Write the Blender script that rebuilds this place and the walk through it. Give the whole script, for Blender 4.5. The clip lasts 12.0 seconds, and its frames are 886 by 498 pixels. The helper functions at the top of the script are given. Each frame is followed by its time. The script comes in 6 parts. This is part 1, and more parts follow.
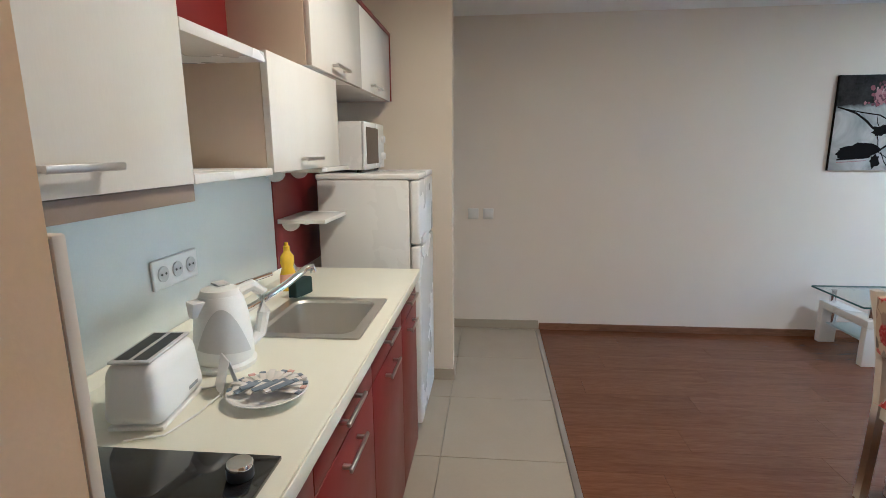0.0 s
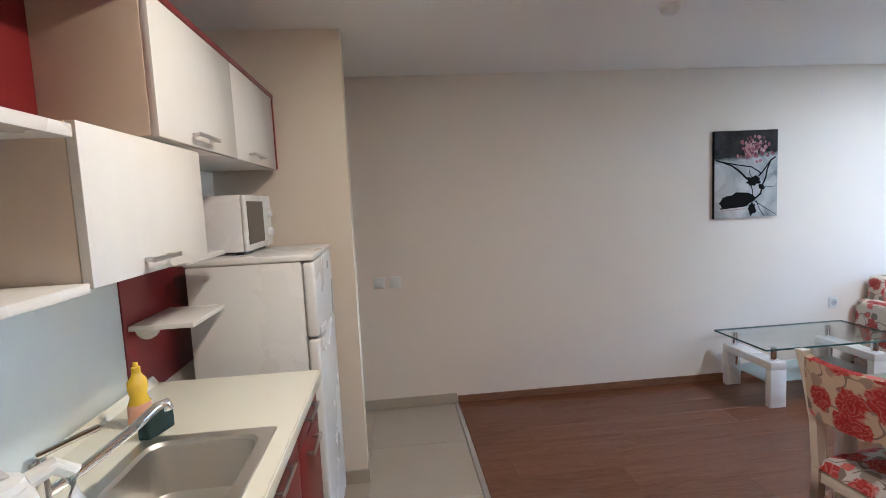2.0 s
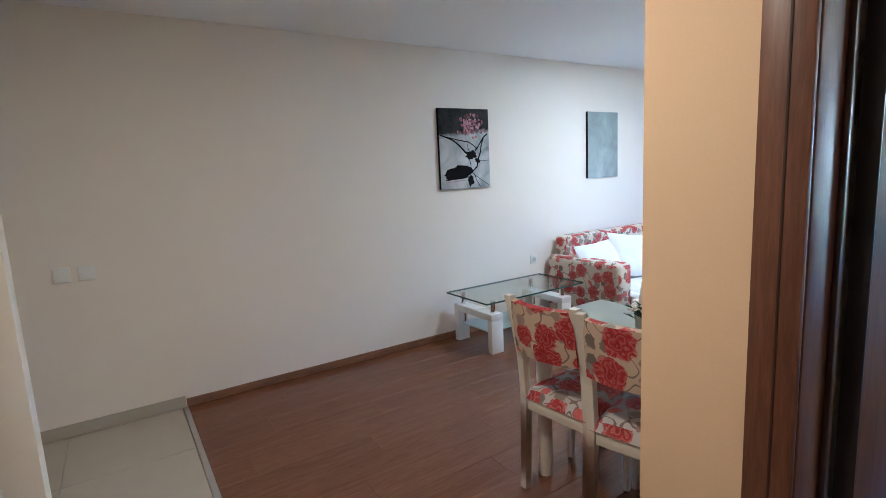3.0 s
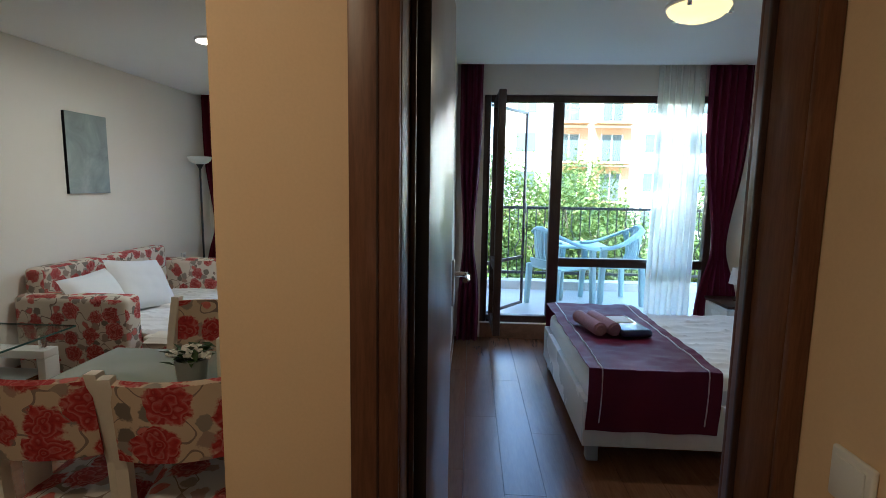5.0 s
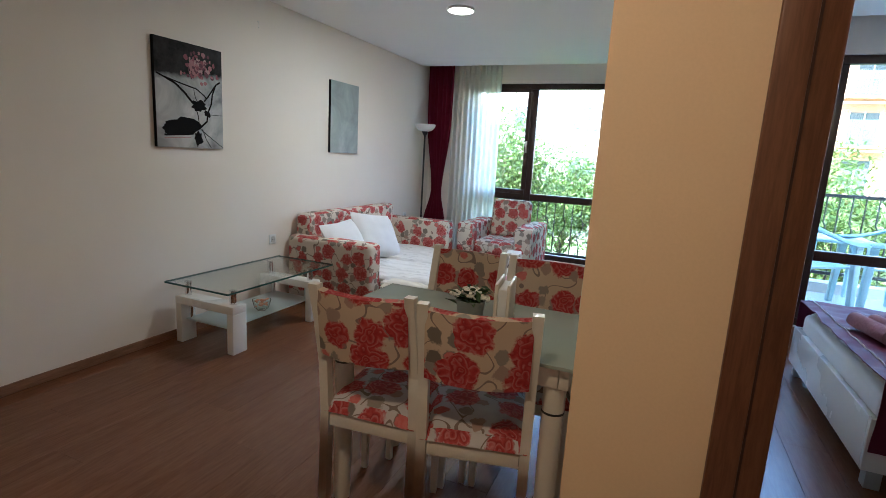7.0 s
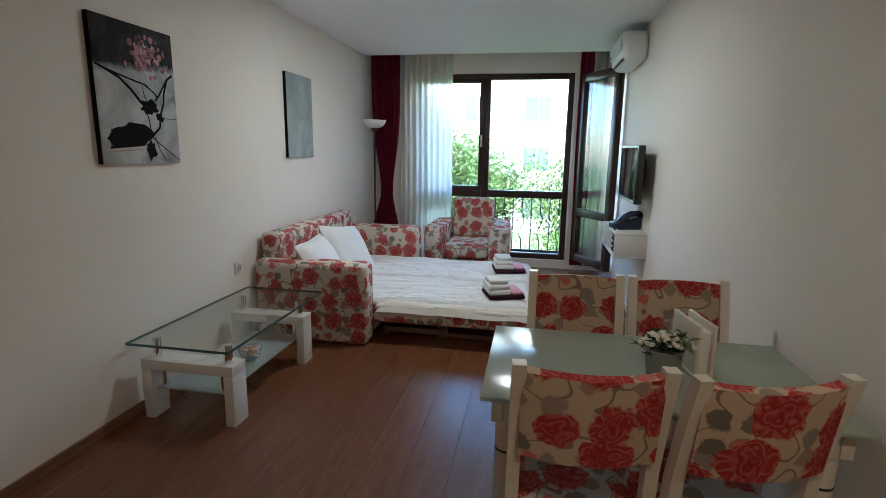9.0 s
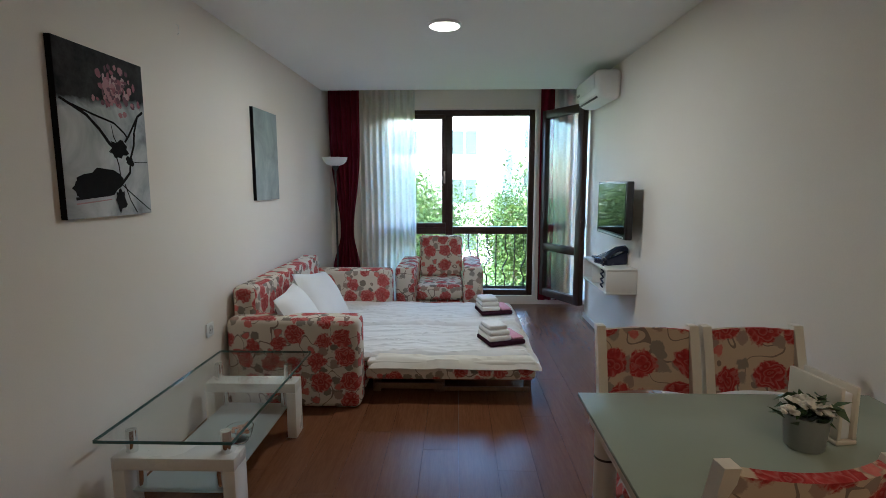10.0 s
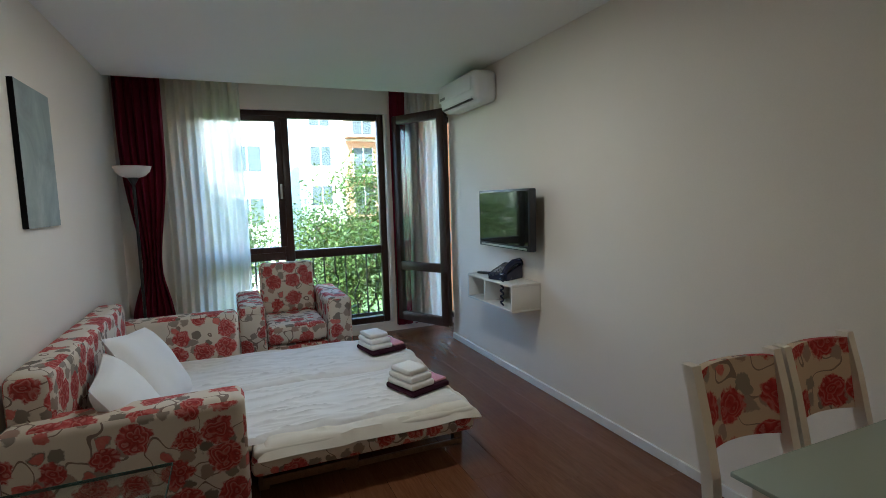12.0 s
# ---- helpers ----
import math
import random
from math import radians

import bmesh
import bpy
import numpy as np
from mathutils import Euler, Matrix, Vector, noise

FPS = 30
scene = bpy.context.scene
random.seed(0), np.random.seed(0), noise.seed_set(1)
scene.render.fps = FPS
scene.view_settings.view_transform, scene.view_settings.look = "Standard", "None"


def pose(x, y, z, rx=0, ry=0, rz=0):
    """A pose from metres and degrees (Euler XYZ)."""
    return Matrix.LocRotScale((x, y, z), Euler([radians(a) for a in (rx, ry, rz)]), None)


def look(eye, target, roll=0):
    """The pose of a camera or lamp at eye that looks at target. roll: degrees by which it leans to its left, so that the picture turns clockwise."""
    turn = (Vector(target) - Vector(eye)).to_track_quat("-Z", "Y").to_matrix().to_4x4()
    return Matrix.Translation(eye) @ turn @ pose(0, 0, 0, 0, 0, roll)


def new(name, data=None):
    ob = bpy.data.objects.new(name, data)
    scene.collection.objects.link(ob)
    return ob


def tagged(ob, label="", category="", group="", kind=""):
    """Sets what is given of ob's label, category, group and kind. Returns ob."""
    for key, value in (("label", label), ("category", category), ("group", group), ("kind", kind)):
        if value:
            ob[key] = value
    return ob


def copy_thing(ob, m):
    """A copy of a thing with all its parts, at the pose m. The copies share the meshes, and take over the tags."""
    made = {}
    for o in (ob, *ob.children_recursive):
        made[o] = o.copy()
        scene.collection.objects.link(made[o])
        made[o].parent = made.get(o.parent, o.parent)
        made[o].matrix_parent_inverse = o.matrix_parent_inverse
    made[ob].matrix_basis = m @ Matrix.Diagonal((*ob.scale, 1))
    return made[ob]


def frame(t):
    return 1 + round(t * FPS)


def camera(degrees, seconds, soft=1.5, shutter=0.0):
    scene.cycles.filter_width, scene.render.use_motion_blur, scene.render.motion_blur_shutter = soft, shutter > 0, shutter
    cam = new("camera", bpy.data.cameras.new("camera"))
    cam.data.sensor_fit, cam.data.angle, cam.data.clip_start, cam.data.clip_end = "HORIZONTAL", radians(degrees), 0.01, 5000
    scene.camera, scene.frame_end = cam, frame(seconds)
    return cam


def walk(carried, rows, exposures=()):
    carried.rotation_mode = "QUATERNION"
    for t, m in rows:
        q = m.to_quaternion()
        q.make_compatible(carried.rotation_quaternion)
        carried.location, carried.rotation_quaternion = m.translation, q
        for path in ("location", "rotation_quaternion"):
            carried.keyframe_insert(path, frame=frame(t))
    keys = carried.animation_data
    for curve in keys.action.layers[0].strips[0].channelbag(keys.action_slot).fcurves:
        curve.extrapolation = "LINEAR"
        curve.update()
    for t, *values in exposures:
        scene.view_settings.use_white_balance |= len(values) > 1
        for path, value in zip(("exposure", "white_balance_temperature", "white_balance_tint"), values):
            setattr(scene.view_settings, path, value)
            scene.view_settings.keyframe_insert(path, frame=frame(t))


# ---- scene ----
cam = camera(82.7, 12.0, soft=0.7)
PATH = [
    (0, (0.393, 0.263, 1.45), (0.204, 2.216, 1.063), -0.4),
    (0.5, (0.327, 0.436, 1.529), (0.098, 2.416, 1.366), -0.7),
    (1, (0.259, 0.502, 1.584), (0.011, 2.487, 1.616), -1.3),
    (1.5, (0.29, 0.568, 1.581), (0.192, 2.565, 1.531), -1.9),
    (2, (0.378, 0.583, 1.526), (0.569, 2.565, 1.335), -2.8),
    (2.5, (0.47, 0.6, 1.471), (1.104, 2.476, 1.192), -3.1),
    (3, (0.537, 0.713, 1.421), (1.614, 2.372, 1.123), -2.8),
    (3.5, (0.589, 0.844, 1.379), (2.121, 2.095, 1.081), -2.6),
    (5.5, (0.69, 1.023, 1.417), (2.675, 1.031, 1.177), 1.4),
    (6, (0.638, 1.113, 1.406), (2.599, 1.42, 1.158), 2.9),
    (6.5, (0.593, 1.2, 1.359), (2.474, 1.802, 1.045), 3.6),
    (7, (0.603, 1.313, 1.327), (2.414, 2.079, 0.963), 3.3),
    (9, (0.808, 2.275, 1.366), (2.741, 2.622, 0.984), 0.9),
    (9.5, (0.92, 2.521, 1.368), (2.883, 2.709, 1.038), 0.5),
    (10, (1.004, 2.786, 1.413), (2.987, 2.839, 1.157), -0.1),
    (10.5, (1.176, 2.996, 1.395), (3.165, 2.915, 1.198), -0.3),
    (11, (1.382, 3.162, 1.394), (3.354, 2.883, 1.203), -0.7),
    (11.5, (1.599, 3.318, 1.402), (3.522, 2.806, 1.201), -1.5),
    (12, (1.826, 3.4, 1.377), (3.66, 2.627, 1.178), -1.7),
]
EXPOSURES = [(0.0, 5.18, 4600, 3), (2.0, 5.13, 4650, 8), (3.0, 5.10, 4550, 4), (3.6, 4.56, 5250, 2), (5.4, 3.68, 5450, 1), (6.5, 4.06, 5300, 5), (7.0, 4.27, 5200, 5), (9.0, 3.93, 5200, 3), (10.5, 3.66, 5300, 3), (12.0, 3.42, 5400, 2)]
walk(cam, [(t, look(eye, target, roll)) for t, eye, target, roll in PATH], EXPOSURES)


# ---------------- world, sun, exposure ----------------
world = bpy.data.worlds.new("world")
scene.world = world
world.use_nodes = True
wn = world.node_tree
sky = wn.nodes.new("ShaderNodeTexSky")
sky.sky_type = "NISHITA"
sky.sun_disc = False
sky.sun_elevation = radians(40)
sky.sun_rotation = radians(-65)
wn.links.new(sky.outputs["Color"], wn.nodes["Background"].inputs["Color"])
wn.nodes["Background"].inputs["Strength"].default_value = 0.15


def sun_lamp():
    data = bpy.data.lights.new("sun", "SUN")
    data.energy, data.angle, data.color = 3.4, radians(0.5), (1.0, 0.95, 0.87)
    ob = new("sun", data)
    ob.matrix_world = look((-15, 5, 13.3), (0, 0, 0))


sun_lamp()


def lamp_light(name, x, y, z, watts, radius, color):
    data = bpy.data.lights.new(name, "AREA")
    data.shape, data.size, data.energy, data.color = "DISK", radius * 2, watts, color
    ob = new(name, data)
    ob.matrix_world = pose(x, y, z)
    return ob


lamp_light("living_lamp_light", 4.345, 2.862, 2.395, 1.1, 0.09, (1.0, 0.90, 0.76))
lamp_light("bedroom_lamp_light", 3.66, -0.25, 2.318, 0.5, 0.03, (1.0, 0.82, 0.58))
lamp_light("dining_lamp_light", 0.66, 1.80, 2.395, 0.66, 0.09, (1.0, 0.68, 0.38))


# ---------------- materials ----------------
def material(name, color, rough=0.5, metal=0.0, spec=0.5):
    m = bpy.data.materials.new(name)
    m.use_nodes = True
    b = m.node_tree.nodes["Principled BSDF"]
    b.inputs["Base Color"].default_value = (*color, 1)
    b.inputs["Roughness"].default_value = rough
    b.inputs["Metallic"].default_value = metal
    b.inputs["Specular IOR Level"].default_value = spec
    return m


class Net:
    """Short hand for building a node material."""

    def __init__(self, m):
        self.t = m.node_tree
        self.b = self.t.nodes["Principled BSDF"]

    def put(self, kind, **props):
        n = self.t.nodes.new(kind)
        for k, v in props.items():
            n.inputs[k].default_value = v
        return n

    def join(self, a, b):
        self.t.links.new(a, b)

    def coords(self, kind="Object", scale=(1, 1, 1)):
        c = self.t.nodes.new("ShaderNodeTexCoord")
        mp = self.t.nodes.new("ShaderNodeMapping")
        mp.inputs["Scale"].default_value = scale
        self.join(c.outputs[kind], mp.inputs["Vector"])
        return mp.outputs["Vector"]

    def noise(self, vec, scale, detail=4, rough=0.55, distort=0.0):
        n = self.put("ShaderNodeTexNoise", Scale=scale, Detail=detail, Roughness=rough, Distortion=distort)
        if vec is not None:
            self.join(vec, n.inputs["Vector"])
        return n.outputs["Fac"]

    def ramp(self, fac, stops, hard=False):
        r = self.t.nodes.new("ShaderNodeValToRGB")
        r.color_ramp.interpolation = "CONSTANT" if hard else "LINEAR"
        while len(r.color_ramp.elements) < len(stops):
            r.color_ramp.elements.new(0.5)
        for e, (p, c) in zip(r.color_ramp.elements, stops):
            e.position, e.color = p, (*c, 1)
        self.join(fac, r.inputs["Fac"])
        return r.outputs["Color"]

    def mix(self, fac, a, b, mode="MIX"):
        n = self.t.nodes.new("ShaderNodeMix")
        n.data_type, n.blend_type = "RGBA", mode
        for v, i in ((fac, 0), (a, 6), (b, 7)):
            if isinstance(v, (int, float)):
                n.inputs[i].default_value = v
            elif isinstance(v, tuple):
                n.inputs[i].default_value = (*v, 1)
            else:
                self.join(v, n.inputs[i])
        return n.outputs[2]

    def math(self, op, a, b=0.0):
        n = self.t.nodes.new("ShaderNodeMath")
        n.operation = op
        for v, i in ((a, 0), (b, 1)):
            if isinstance(v, (int, float)):
                n.inputs[i].default_value = v
            else:
                self.join(v, n.inputs[i])
        return n.outputs[0]

    def below(self, a, b, soft=30.0):
        """1 where a is under b, with a narrow soft edge."""
        n = self.t.nodes.new("ShaderNodeMath")
        n.operation, n.use_clamp = "MULTIPLY", True
        self.join(self.math("SUBTRACT", b, a), n.inputs[0])
        n.inputs[1].default_value = soft
        return n.outputs[0]

    def base(self, col):
        self.join(col, self.b.inputs["Base Color"])

    def bump(self, height, strength=0.2, distance=0.01):
        n = self.put("ShaderNodeBump", Strength=strength, Distance=distance)
        self.join(height, n.inputs["Height"])
        self.join(n.outputs["Normal"], self.b.inputs["Normal"])


def mottled(name, c1, c2, scale=3.0, rough=0.5, grain=120.0, bump=0.1, metal=0.0, spec=0.5, stretch=(1, 1, 1)):
    m = material(name, c1, rough, metal, spec)
    n = Net(m)
    v = n.coords("Object", stretch)
    big = n.noise(v, scale)
    fine = n.noise(v, grain, 3)
    col = n.mix(big, c1, c2)
    col = n.mix(0.12, col, n.ramp(fine, [(0.3, tuple(x * 0.7 for x in c1)), (0.7, c2)]))
    n.base(col)
    if bump:
        n.bump(fine, bump, 0.002)
    r = n.ramp(big, [(0.3, (rough * 0.85,) * 3), (0.7, (min(1, rough * 1.15),) * 3)])
    n.join(r, n.b.inputs["Roughness"])
    return m


def wood(name, dark, mid, light, along="X", rough=0.42, gloss=0.5, per_piece=True, scale=1.0):
    m = material(name, mid, rough, 0, gloss)
    n = Net(m)
    s = {"X": (0.9, 9, 9), "Y": (9, 0.9, 9), "Z": (9, 9, 0.9)}[along]
    v = n.coords("Object", tuple(k * scale for k in s))
    if per_piece:
        info = n.t.nodes.new("ShaderNodeObjectInfo")
        add = n.t.nodes.new("ShaderNodeVectorMath")
        add.operation = "ADD"
        sc = n.t.nodes.new("ShaderNodeVectorMath")
        sc.operation = "SCALE"
        sc.inputs[0].default_value = (37.0, 19.0, 53.0)
        n.join(info.outputs["Random"], sc.inputs["Scale"])
        n.join(v, add.inputs[0])
        n.join(sc.outputs[0], add.inputs[1])
        v = add.outputs[0]
    g = n.noise(v, 1.6, 6, 0.62, 1.4)
    f = n.noise(v, 14, 3, 0.6, 0.3)
    col = n.ramp(g, [(0.28, dark), (0.5, mid), (0.75, light)])
    col = n.mix(0.35, col, n.ramp(f, [(0.35, dark), (0.65, light)]))
    if per_piece:
        shade = n.ramp(info.outputs["Random"], [(0.0, (0.92, 0.92, 0.92)), (1.0, (1.05, 1.04, 1.03))])
        col = n.mix(1.0, col, shade, "MULTIPLY")
    n.base(col)
    n.bump(f, 0.08, 0.002)
    return m


def glow(name, color, strength):
    m = material(name, color, 0.4)
    b = m.node_tree.nodes["Principled BSDF"]
    b.inputs["Emission Color"].default_value = (*color, 1)
    b.inputs["Emission Strength"].default_value = strength
    return m


def glass(name, tint=(1, 1, 1), rough=0.0, transmit=1.0, ior=1.45, gloss=0.5):
    m = material(name, tint, rough)
    b = m.node_tree.nodes["Principled BSDF"]
    b.inputs["Transmission Weight"].default_value = transmit
    b.inputs["Specular IOR Level"].default_value = gloss
    b.inputs["IOR"].default_value = ior
    return m


def pane_glass(name, tint, mirror=0.06):
    """Thin sheet: mostly clear, a little gloss."""
    m = bpy.data.materials.new(name)
    m.use_nodes = True
    t = m.node_tree
    t.nodes.remove(t.nodes["Principled BSDF"])
    clear = t.nodes.new("ShaderNodeBsdfTransparent")
    clear.inputs["Color"].default_value = (*tint, 1)
    shine = t.nodes.new("ShaderNodeBsdfGlossy")
    shine.inputs["Roughness"].default_value = 0.02
    lw = t.nodes.new("ShaderNodeLayerWeight")
    p5, sc = t.nodes.new("ShaderNodeMath"), t.nodes.new("ShaderNodeMath")
    p5.operation, sc.operation = "POWER", "MULTIPLY_ADD"
    p5.inputs[1].default_value, sc.inputs[1].default_value, sc.inputs[2].default_value = 5.0, 0.60, mirror
    t.links.new(lw.outputs["Facing"], p5.inputs[0])
    t.links.new(p5.outputs[0], sc.inputs[0])
    mx = t.nodes.new("ShaderNodeMixShader")
    t.links.new(sc.outputs[0], mx.inputs[0])
    t.links.new(clear.outputs[0], mx.inputs[1])
    t.links.new(shine.outputs[0], mx.inputs[2])
    t.links.new(mx.outputs[0], t.nodes["Material Output"].inputs["Surface"])
    return m


def sheer_cloth(name, color, clear=0.35):
    m = material(name, color, 0.9)
    t = m.node_tree
    n = Net(m)
    v = n.coords("Object", (1, 1, 1))
    n.base(n.mix(n.noise(v, 5), color, tuple(c * 0.9 for c in color)))
    tr = t.nodes.new("ShaderNodeBsdfTranslucent")
    tr.inputs["Color"].default_value = (*color, 1)
    tp = t.nodes.new("ShaderNodeBsdfTransparent")
    m1, m2 = t.nodes.new("ShaderNodeMixShader"), t.nodes.new("ShaderNodeMixShader")
    m1.inputs[0].default_value, m2.inputs[0].default_value = 0.85, clear
    t.links.new(n.b.outputs[0], m1.inputs[1])
    t.links.new(tr.outputs[0], m1.inputs[2])
    t.links.new(m1.outputs[0], m2.inputs[1])
    t.links.new(tp.outputs[0], m2.inputs[2])
    t.links.new(m2.outputs[0], t.nodes["Material Output"].inputs["Surface"])
    return m


def floral(name, ground, scale=5.2, weave=260.0, deep=0.0, bloom=0.25):
    """Cream cloth printed with red and pink roses and grey-green leaves."""
    m = material(name, ground, 0.85, 0, 0.2)
    n = Net(m)
    tc = n.t.nodes.new("ShaderNodeTexCoord")
    v = tc.outputs["Object"]
    # flat print: lay the pattern on each side of the upholstery
    p3, n3 = n.t.nodes.new("ShaderNodeSeparateXYZ"), n.t.nodes.new("ShaderNodeSeparateXYZ")
    n.join(v, p3.inputs[0])
    n.join(tc.outputs["Normal"], n3.inputs[0])
    up = n.math("GREATER_THAN", n.math("ABSOLUTE", n3.outputs[2]), 0.68)
    side = n.math("GREATER_THAN", n.math("ABSOLUTE", n3.outputs[0]), 0.68)

    def pick_axis(flat, end, front):
        a = n.math("ADD", n.math("MULTIPLY", side, end), n.math("MULTIPLY", n.math("SUBTRACT", 1.0, side), front))
        return n.math("ADD", n.math("MULTIPLY", up, flat), n.math("MULTIPLY", n.math("SUBTRACT", 1.0, up), a))

    join2 = n.t.nodes.new("ShaderNodeCombineXYZ")
    n.join(pick_axis(p3.outputs[0], p3.outputs[1], p3.outputs[0]), join2.inputs[0])
    n.join(pick_axis(p3.outputs[1], p3.outputs[2], p3.outputs[2]), join2.inputs[1])
    info = n.t.nodes.new("ShaderNodeObjectInfo")
    n.join(n.math("MULTIPLY", info.outputs["Random"], 7.0), join2.inputs[2])
    shift = n.t.nodes.new("ShaderNodeVectorMath")
    shift.operation = "MULTIPLY_ADD"
    n.join(info.outputs["Random"], shift.inputs[0])
    shift.inputs[1].default_value = (5.0, 3.0, 0.0)
    n.join(join2.outputs[0], shift.inputs[2])
    flat = shift.outputs[0]
    warp = n.put("ShaderNodeTexNoise", Scale=14.0, Detail=2.0)
    n.join(flat, warp.inputs["Vector"])
    sub = n.t.nodes.new("ShaderNodeVectorMath")
    sub.operation = "MULTIPLY_ADD"
    n.join(warp.outputs["Color"], sub.inputs[0])
    sub.inputs[1].default_value = (0.05, 0.05, 0.05)
    n.join(flat, sub.inputs[2])
    wv = sub.outputs[0]

    def cells(sc, rnd):
        k = n.put("ShaderNodeTexVoronoi", Scale=sc, Randomness=rnd)
        k.voronoi_dimensions = "2D"
        n.join(wv, k.inputs["Vector"])
        return k.outputs["Distance"], k.outputs["Color"]

    d1, c1 = cells(scale, 0.62)
    d2, c2 = cells(scale * 2.1, 0.85)
    d3, _ = cells(scale * 4.2, 1.0)
    pick = n.t.nodes.new("ShaderNodeSeparateColor")
    n.join(c1, pick.inputs[0])
    pick2 = n.t.nodes.new("ShaderNodeSeparateColor")
    n.join(c2, pick2.inputs[0])
    rag = n.math("MULTIPLY", n.math("SUBTRACT", n.noise(flat, 45, 3, 0.65), 0.5), 0.45)
    tone = n.noise(flat, 60, 3, 0.7)
    leaf = n.math("MULTIPLY", n.below(n.math("ADD", d2, rag), 0.42, 14.0), n.math("GREATER_THAN", pick2.outputs[0], 0.42))
    leafcol = n.ramp(pick2.outputs[1], [(0.0, (0.17, 0.14, 0.115)), (0.5, (0.29, 0.25, 0.21)), (1.0, (0.38, 0.25, 0.20))])
    size = n.math("ADD", bloom, n.math("MULTIPLY", pick.outputs[1], 0.15))
    rose = n.math("MULTIPLY", n.below(n.math("ADD", d1, n.math("MULTIPLY", rag, 0.6)), size, 18.0), n.math("GREATER_THAN", pick.outputs[0], 0.16))
    petal = n.math("ADD", n.math("ADD", n.math("MULTIPLY", d1, 2.6), n.math("MULTIPLY", d3, 1.1)), n.math("MULTIPLY", tone, 0.35))
    rings = n.math("FRACT", n.math("MULTIPLY", petal, 1.7))
    rosecol = n.ramp(rings, [(0.0, (0.16, 0.008, 0.014)), (0.20, (0.38, 0.020, 0.028)), (0.50, (0.58, 0.09, 0.085)), (0.78, (0.74, 0.42, 0.36)), (1.0, (0.34, 0.03, 0.035))])
    rosecol = n.mix(0.42, rosecol, n.mix(tone, (0.30, 0.02, 0.026), (0.70 - 0.34 * deep, 0.35 - 0.42 * deep, 0.30 - 0.36 * deep)))
    core = n.ramp(d1, [(0.05, (0.75, 0.6, 0.6)), (0.3, (1.0, 1.0, 1.0))])
    rosecol = n.mix(1.0, rosecol, core, "MULTIPLY")
    rosecol = n.mix(deep, rosecol, n.mix(tone, (0.20, 0.008, 0.012), (0.46, 0.03, 0.035)))
    stem_n = n.noise(flat, scale * 1.0, 1)
    stem = n.math("LESS_THAN", n.math("ABSOLUTE", n.math("SUBTRACT", stem_n, 0.5)), 0.009)
    col = n.mix(n.noise(flat, 3), ground, tuple(c * 0.88 for c in ground))
    col = n.mix(stem, col, (0.24, 0.18, 0.15))
    col = n.mix(leaf, col, leafcol)
    bud = n.math("MULTIPLY", n.below(n.math("ADD", d2, rag), 0.35, 14.0), n.math("GREATER_THAN", pick2.outputs[2], 0.86))
    col = n.mix(bud, col, n.mix(tone, (0.50, 0.06, 0.06), (0.62, 0.26, 0.22)))
    col = n.mix(rose, col, rosecol)
    n.base(col)
    n.bump(n.noise(v, weave, 2), 0.15, 0.002)
    return m


def leafy(name, c1, c2, c3):
    m = material(name, c2, 0.55, 0, 0.3)
    n = Net(m)
    g = n.t.nodes.new("ShaderNodeNewGeometry")
    n.base(n.ramp(g.outputs["Random Per Island"], [(0.0, c1), (0.5, c2), (1.0, c3)]))
    t = m.node_tree
    tr = t.nodes.new("ShaderNodeBsdfTranslucent")
    tr.inputs["Color"].default_value = (c3[0] * 1.5, c3[1] * 1.5, c3[2], 1)
    mx = t.nodes.new("ShaderNodeMixShader")
    mx.inputs[0].default_value = 0.3
    t.links.new(n.b.outputs[0], mx.inputs[1])
    t.links.new(tr.outputs[0], mx.inputs[2])
    t.links.new(mx.outputs[0], t.nodes["Material Output"].inputs["Surface"])
    return m


WALL = mottled("wall_paint", (0.83, 0.765, 0.685), (0.80, 0.733, 0.652), 1.3, 0.75, 160, 0.12, spec=0.25)
# same cream paint as WALL, with the lamp's orange light put into the colour
WALL_LAMPLIT = mottled("lamplit_wall_paint", (0.80, 0.585, 0.37), (0.77, 0.56, 0.345), 1.3, 0.75, 160, 0.12, spec=0.25)
# cream wall again, a weaker share of warm lamplight mixed into the colour
WALL_STUB_LAMPLIT = mottled("lamplit_stub_wall_paint", (0.80, 0.72, 0.61), (0.77, 0.69, 0.575), 1.3, 0.75, 160, 0.12, spec=0.25)
CEIL = mottled("ceiling_paint", (0.90, 0.885, 0.86), (0.87, 0.855, 0.83), 1.1, 0.8, 200, 0.06, spec=0.2)
LAMINATE = wood("laminate_floor", (0.112, 0.042, 0.018), (0.155, 0.061, 0.027), (0.192, 0.081, 0.038), "X", 0.27, 0.4)
TILE = mottled("beige_floor_tile", (0.45, 0.40, 0.32), (0.41, 0.36, 0.285), 5, 0.35, 60, 0.03)
GROUT = mottled("grey_grout", (0.30, 0.285, 0.25), (0.27, 0.255, 0.22), 8, 0.9)
SKIRT = wood("brown_skirting", (0.13, 0.06, 0.03), (0.22, 0.11, 0.06), (0.30, 0.16, 0.09), "X", 0.45, 0.4, False)
WHITE = mottled("white_laminate", (0.80, 0.785, 0.75), (0.77, 0.755, 0.72), 2, 0.26, 200, 0.02)
CREAMWOOD = mottled("cream_melamine_grain", (0.80, 0.775, 0.72), (0.75, 0.72, 0.66), 2.5, 0.15, 60, 0.01, stretch=(6, 6, 0.7))
PANELCREAM = mottled("cream_edge_board", (0.76, 0.69, 0.59), (0.72, 0.65, 0.55), 3, 0.5, 60, 0.03, stretch=(6, 6, 0.7))
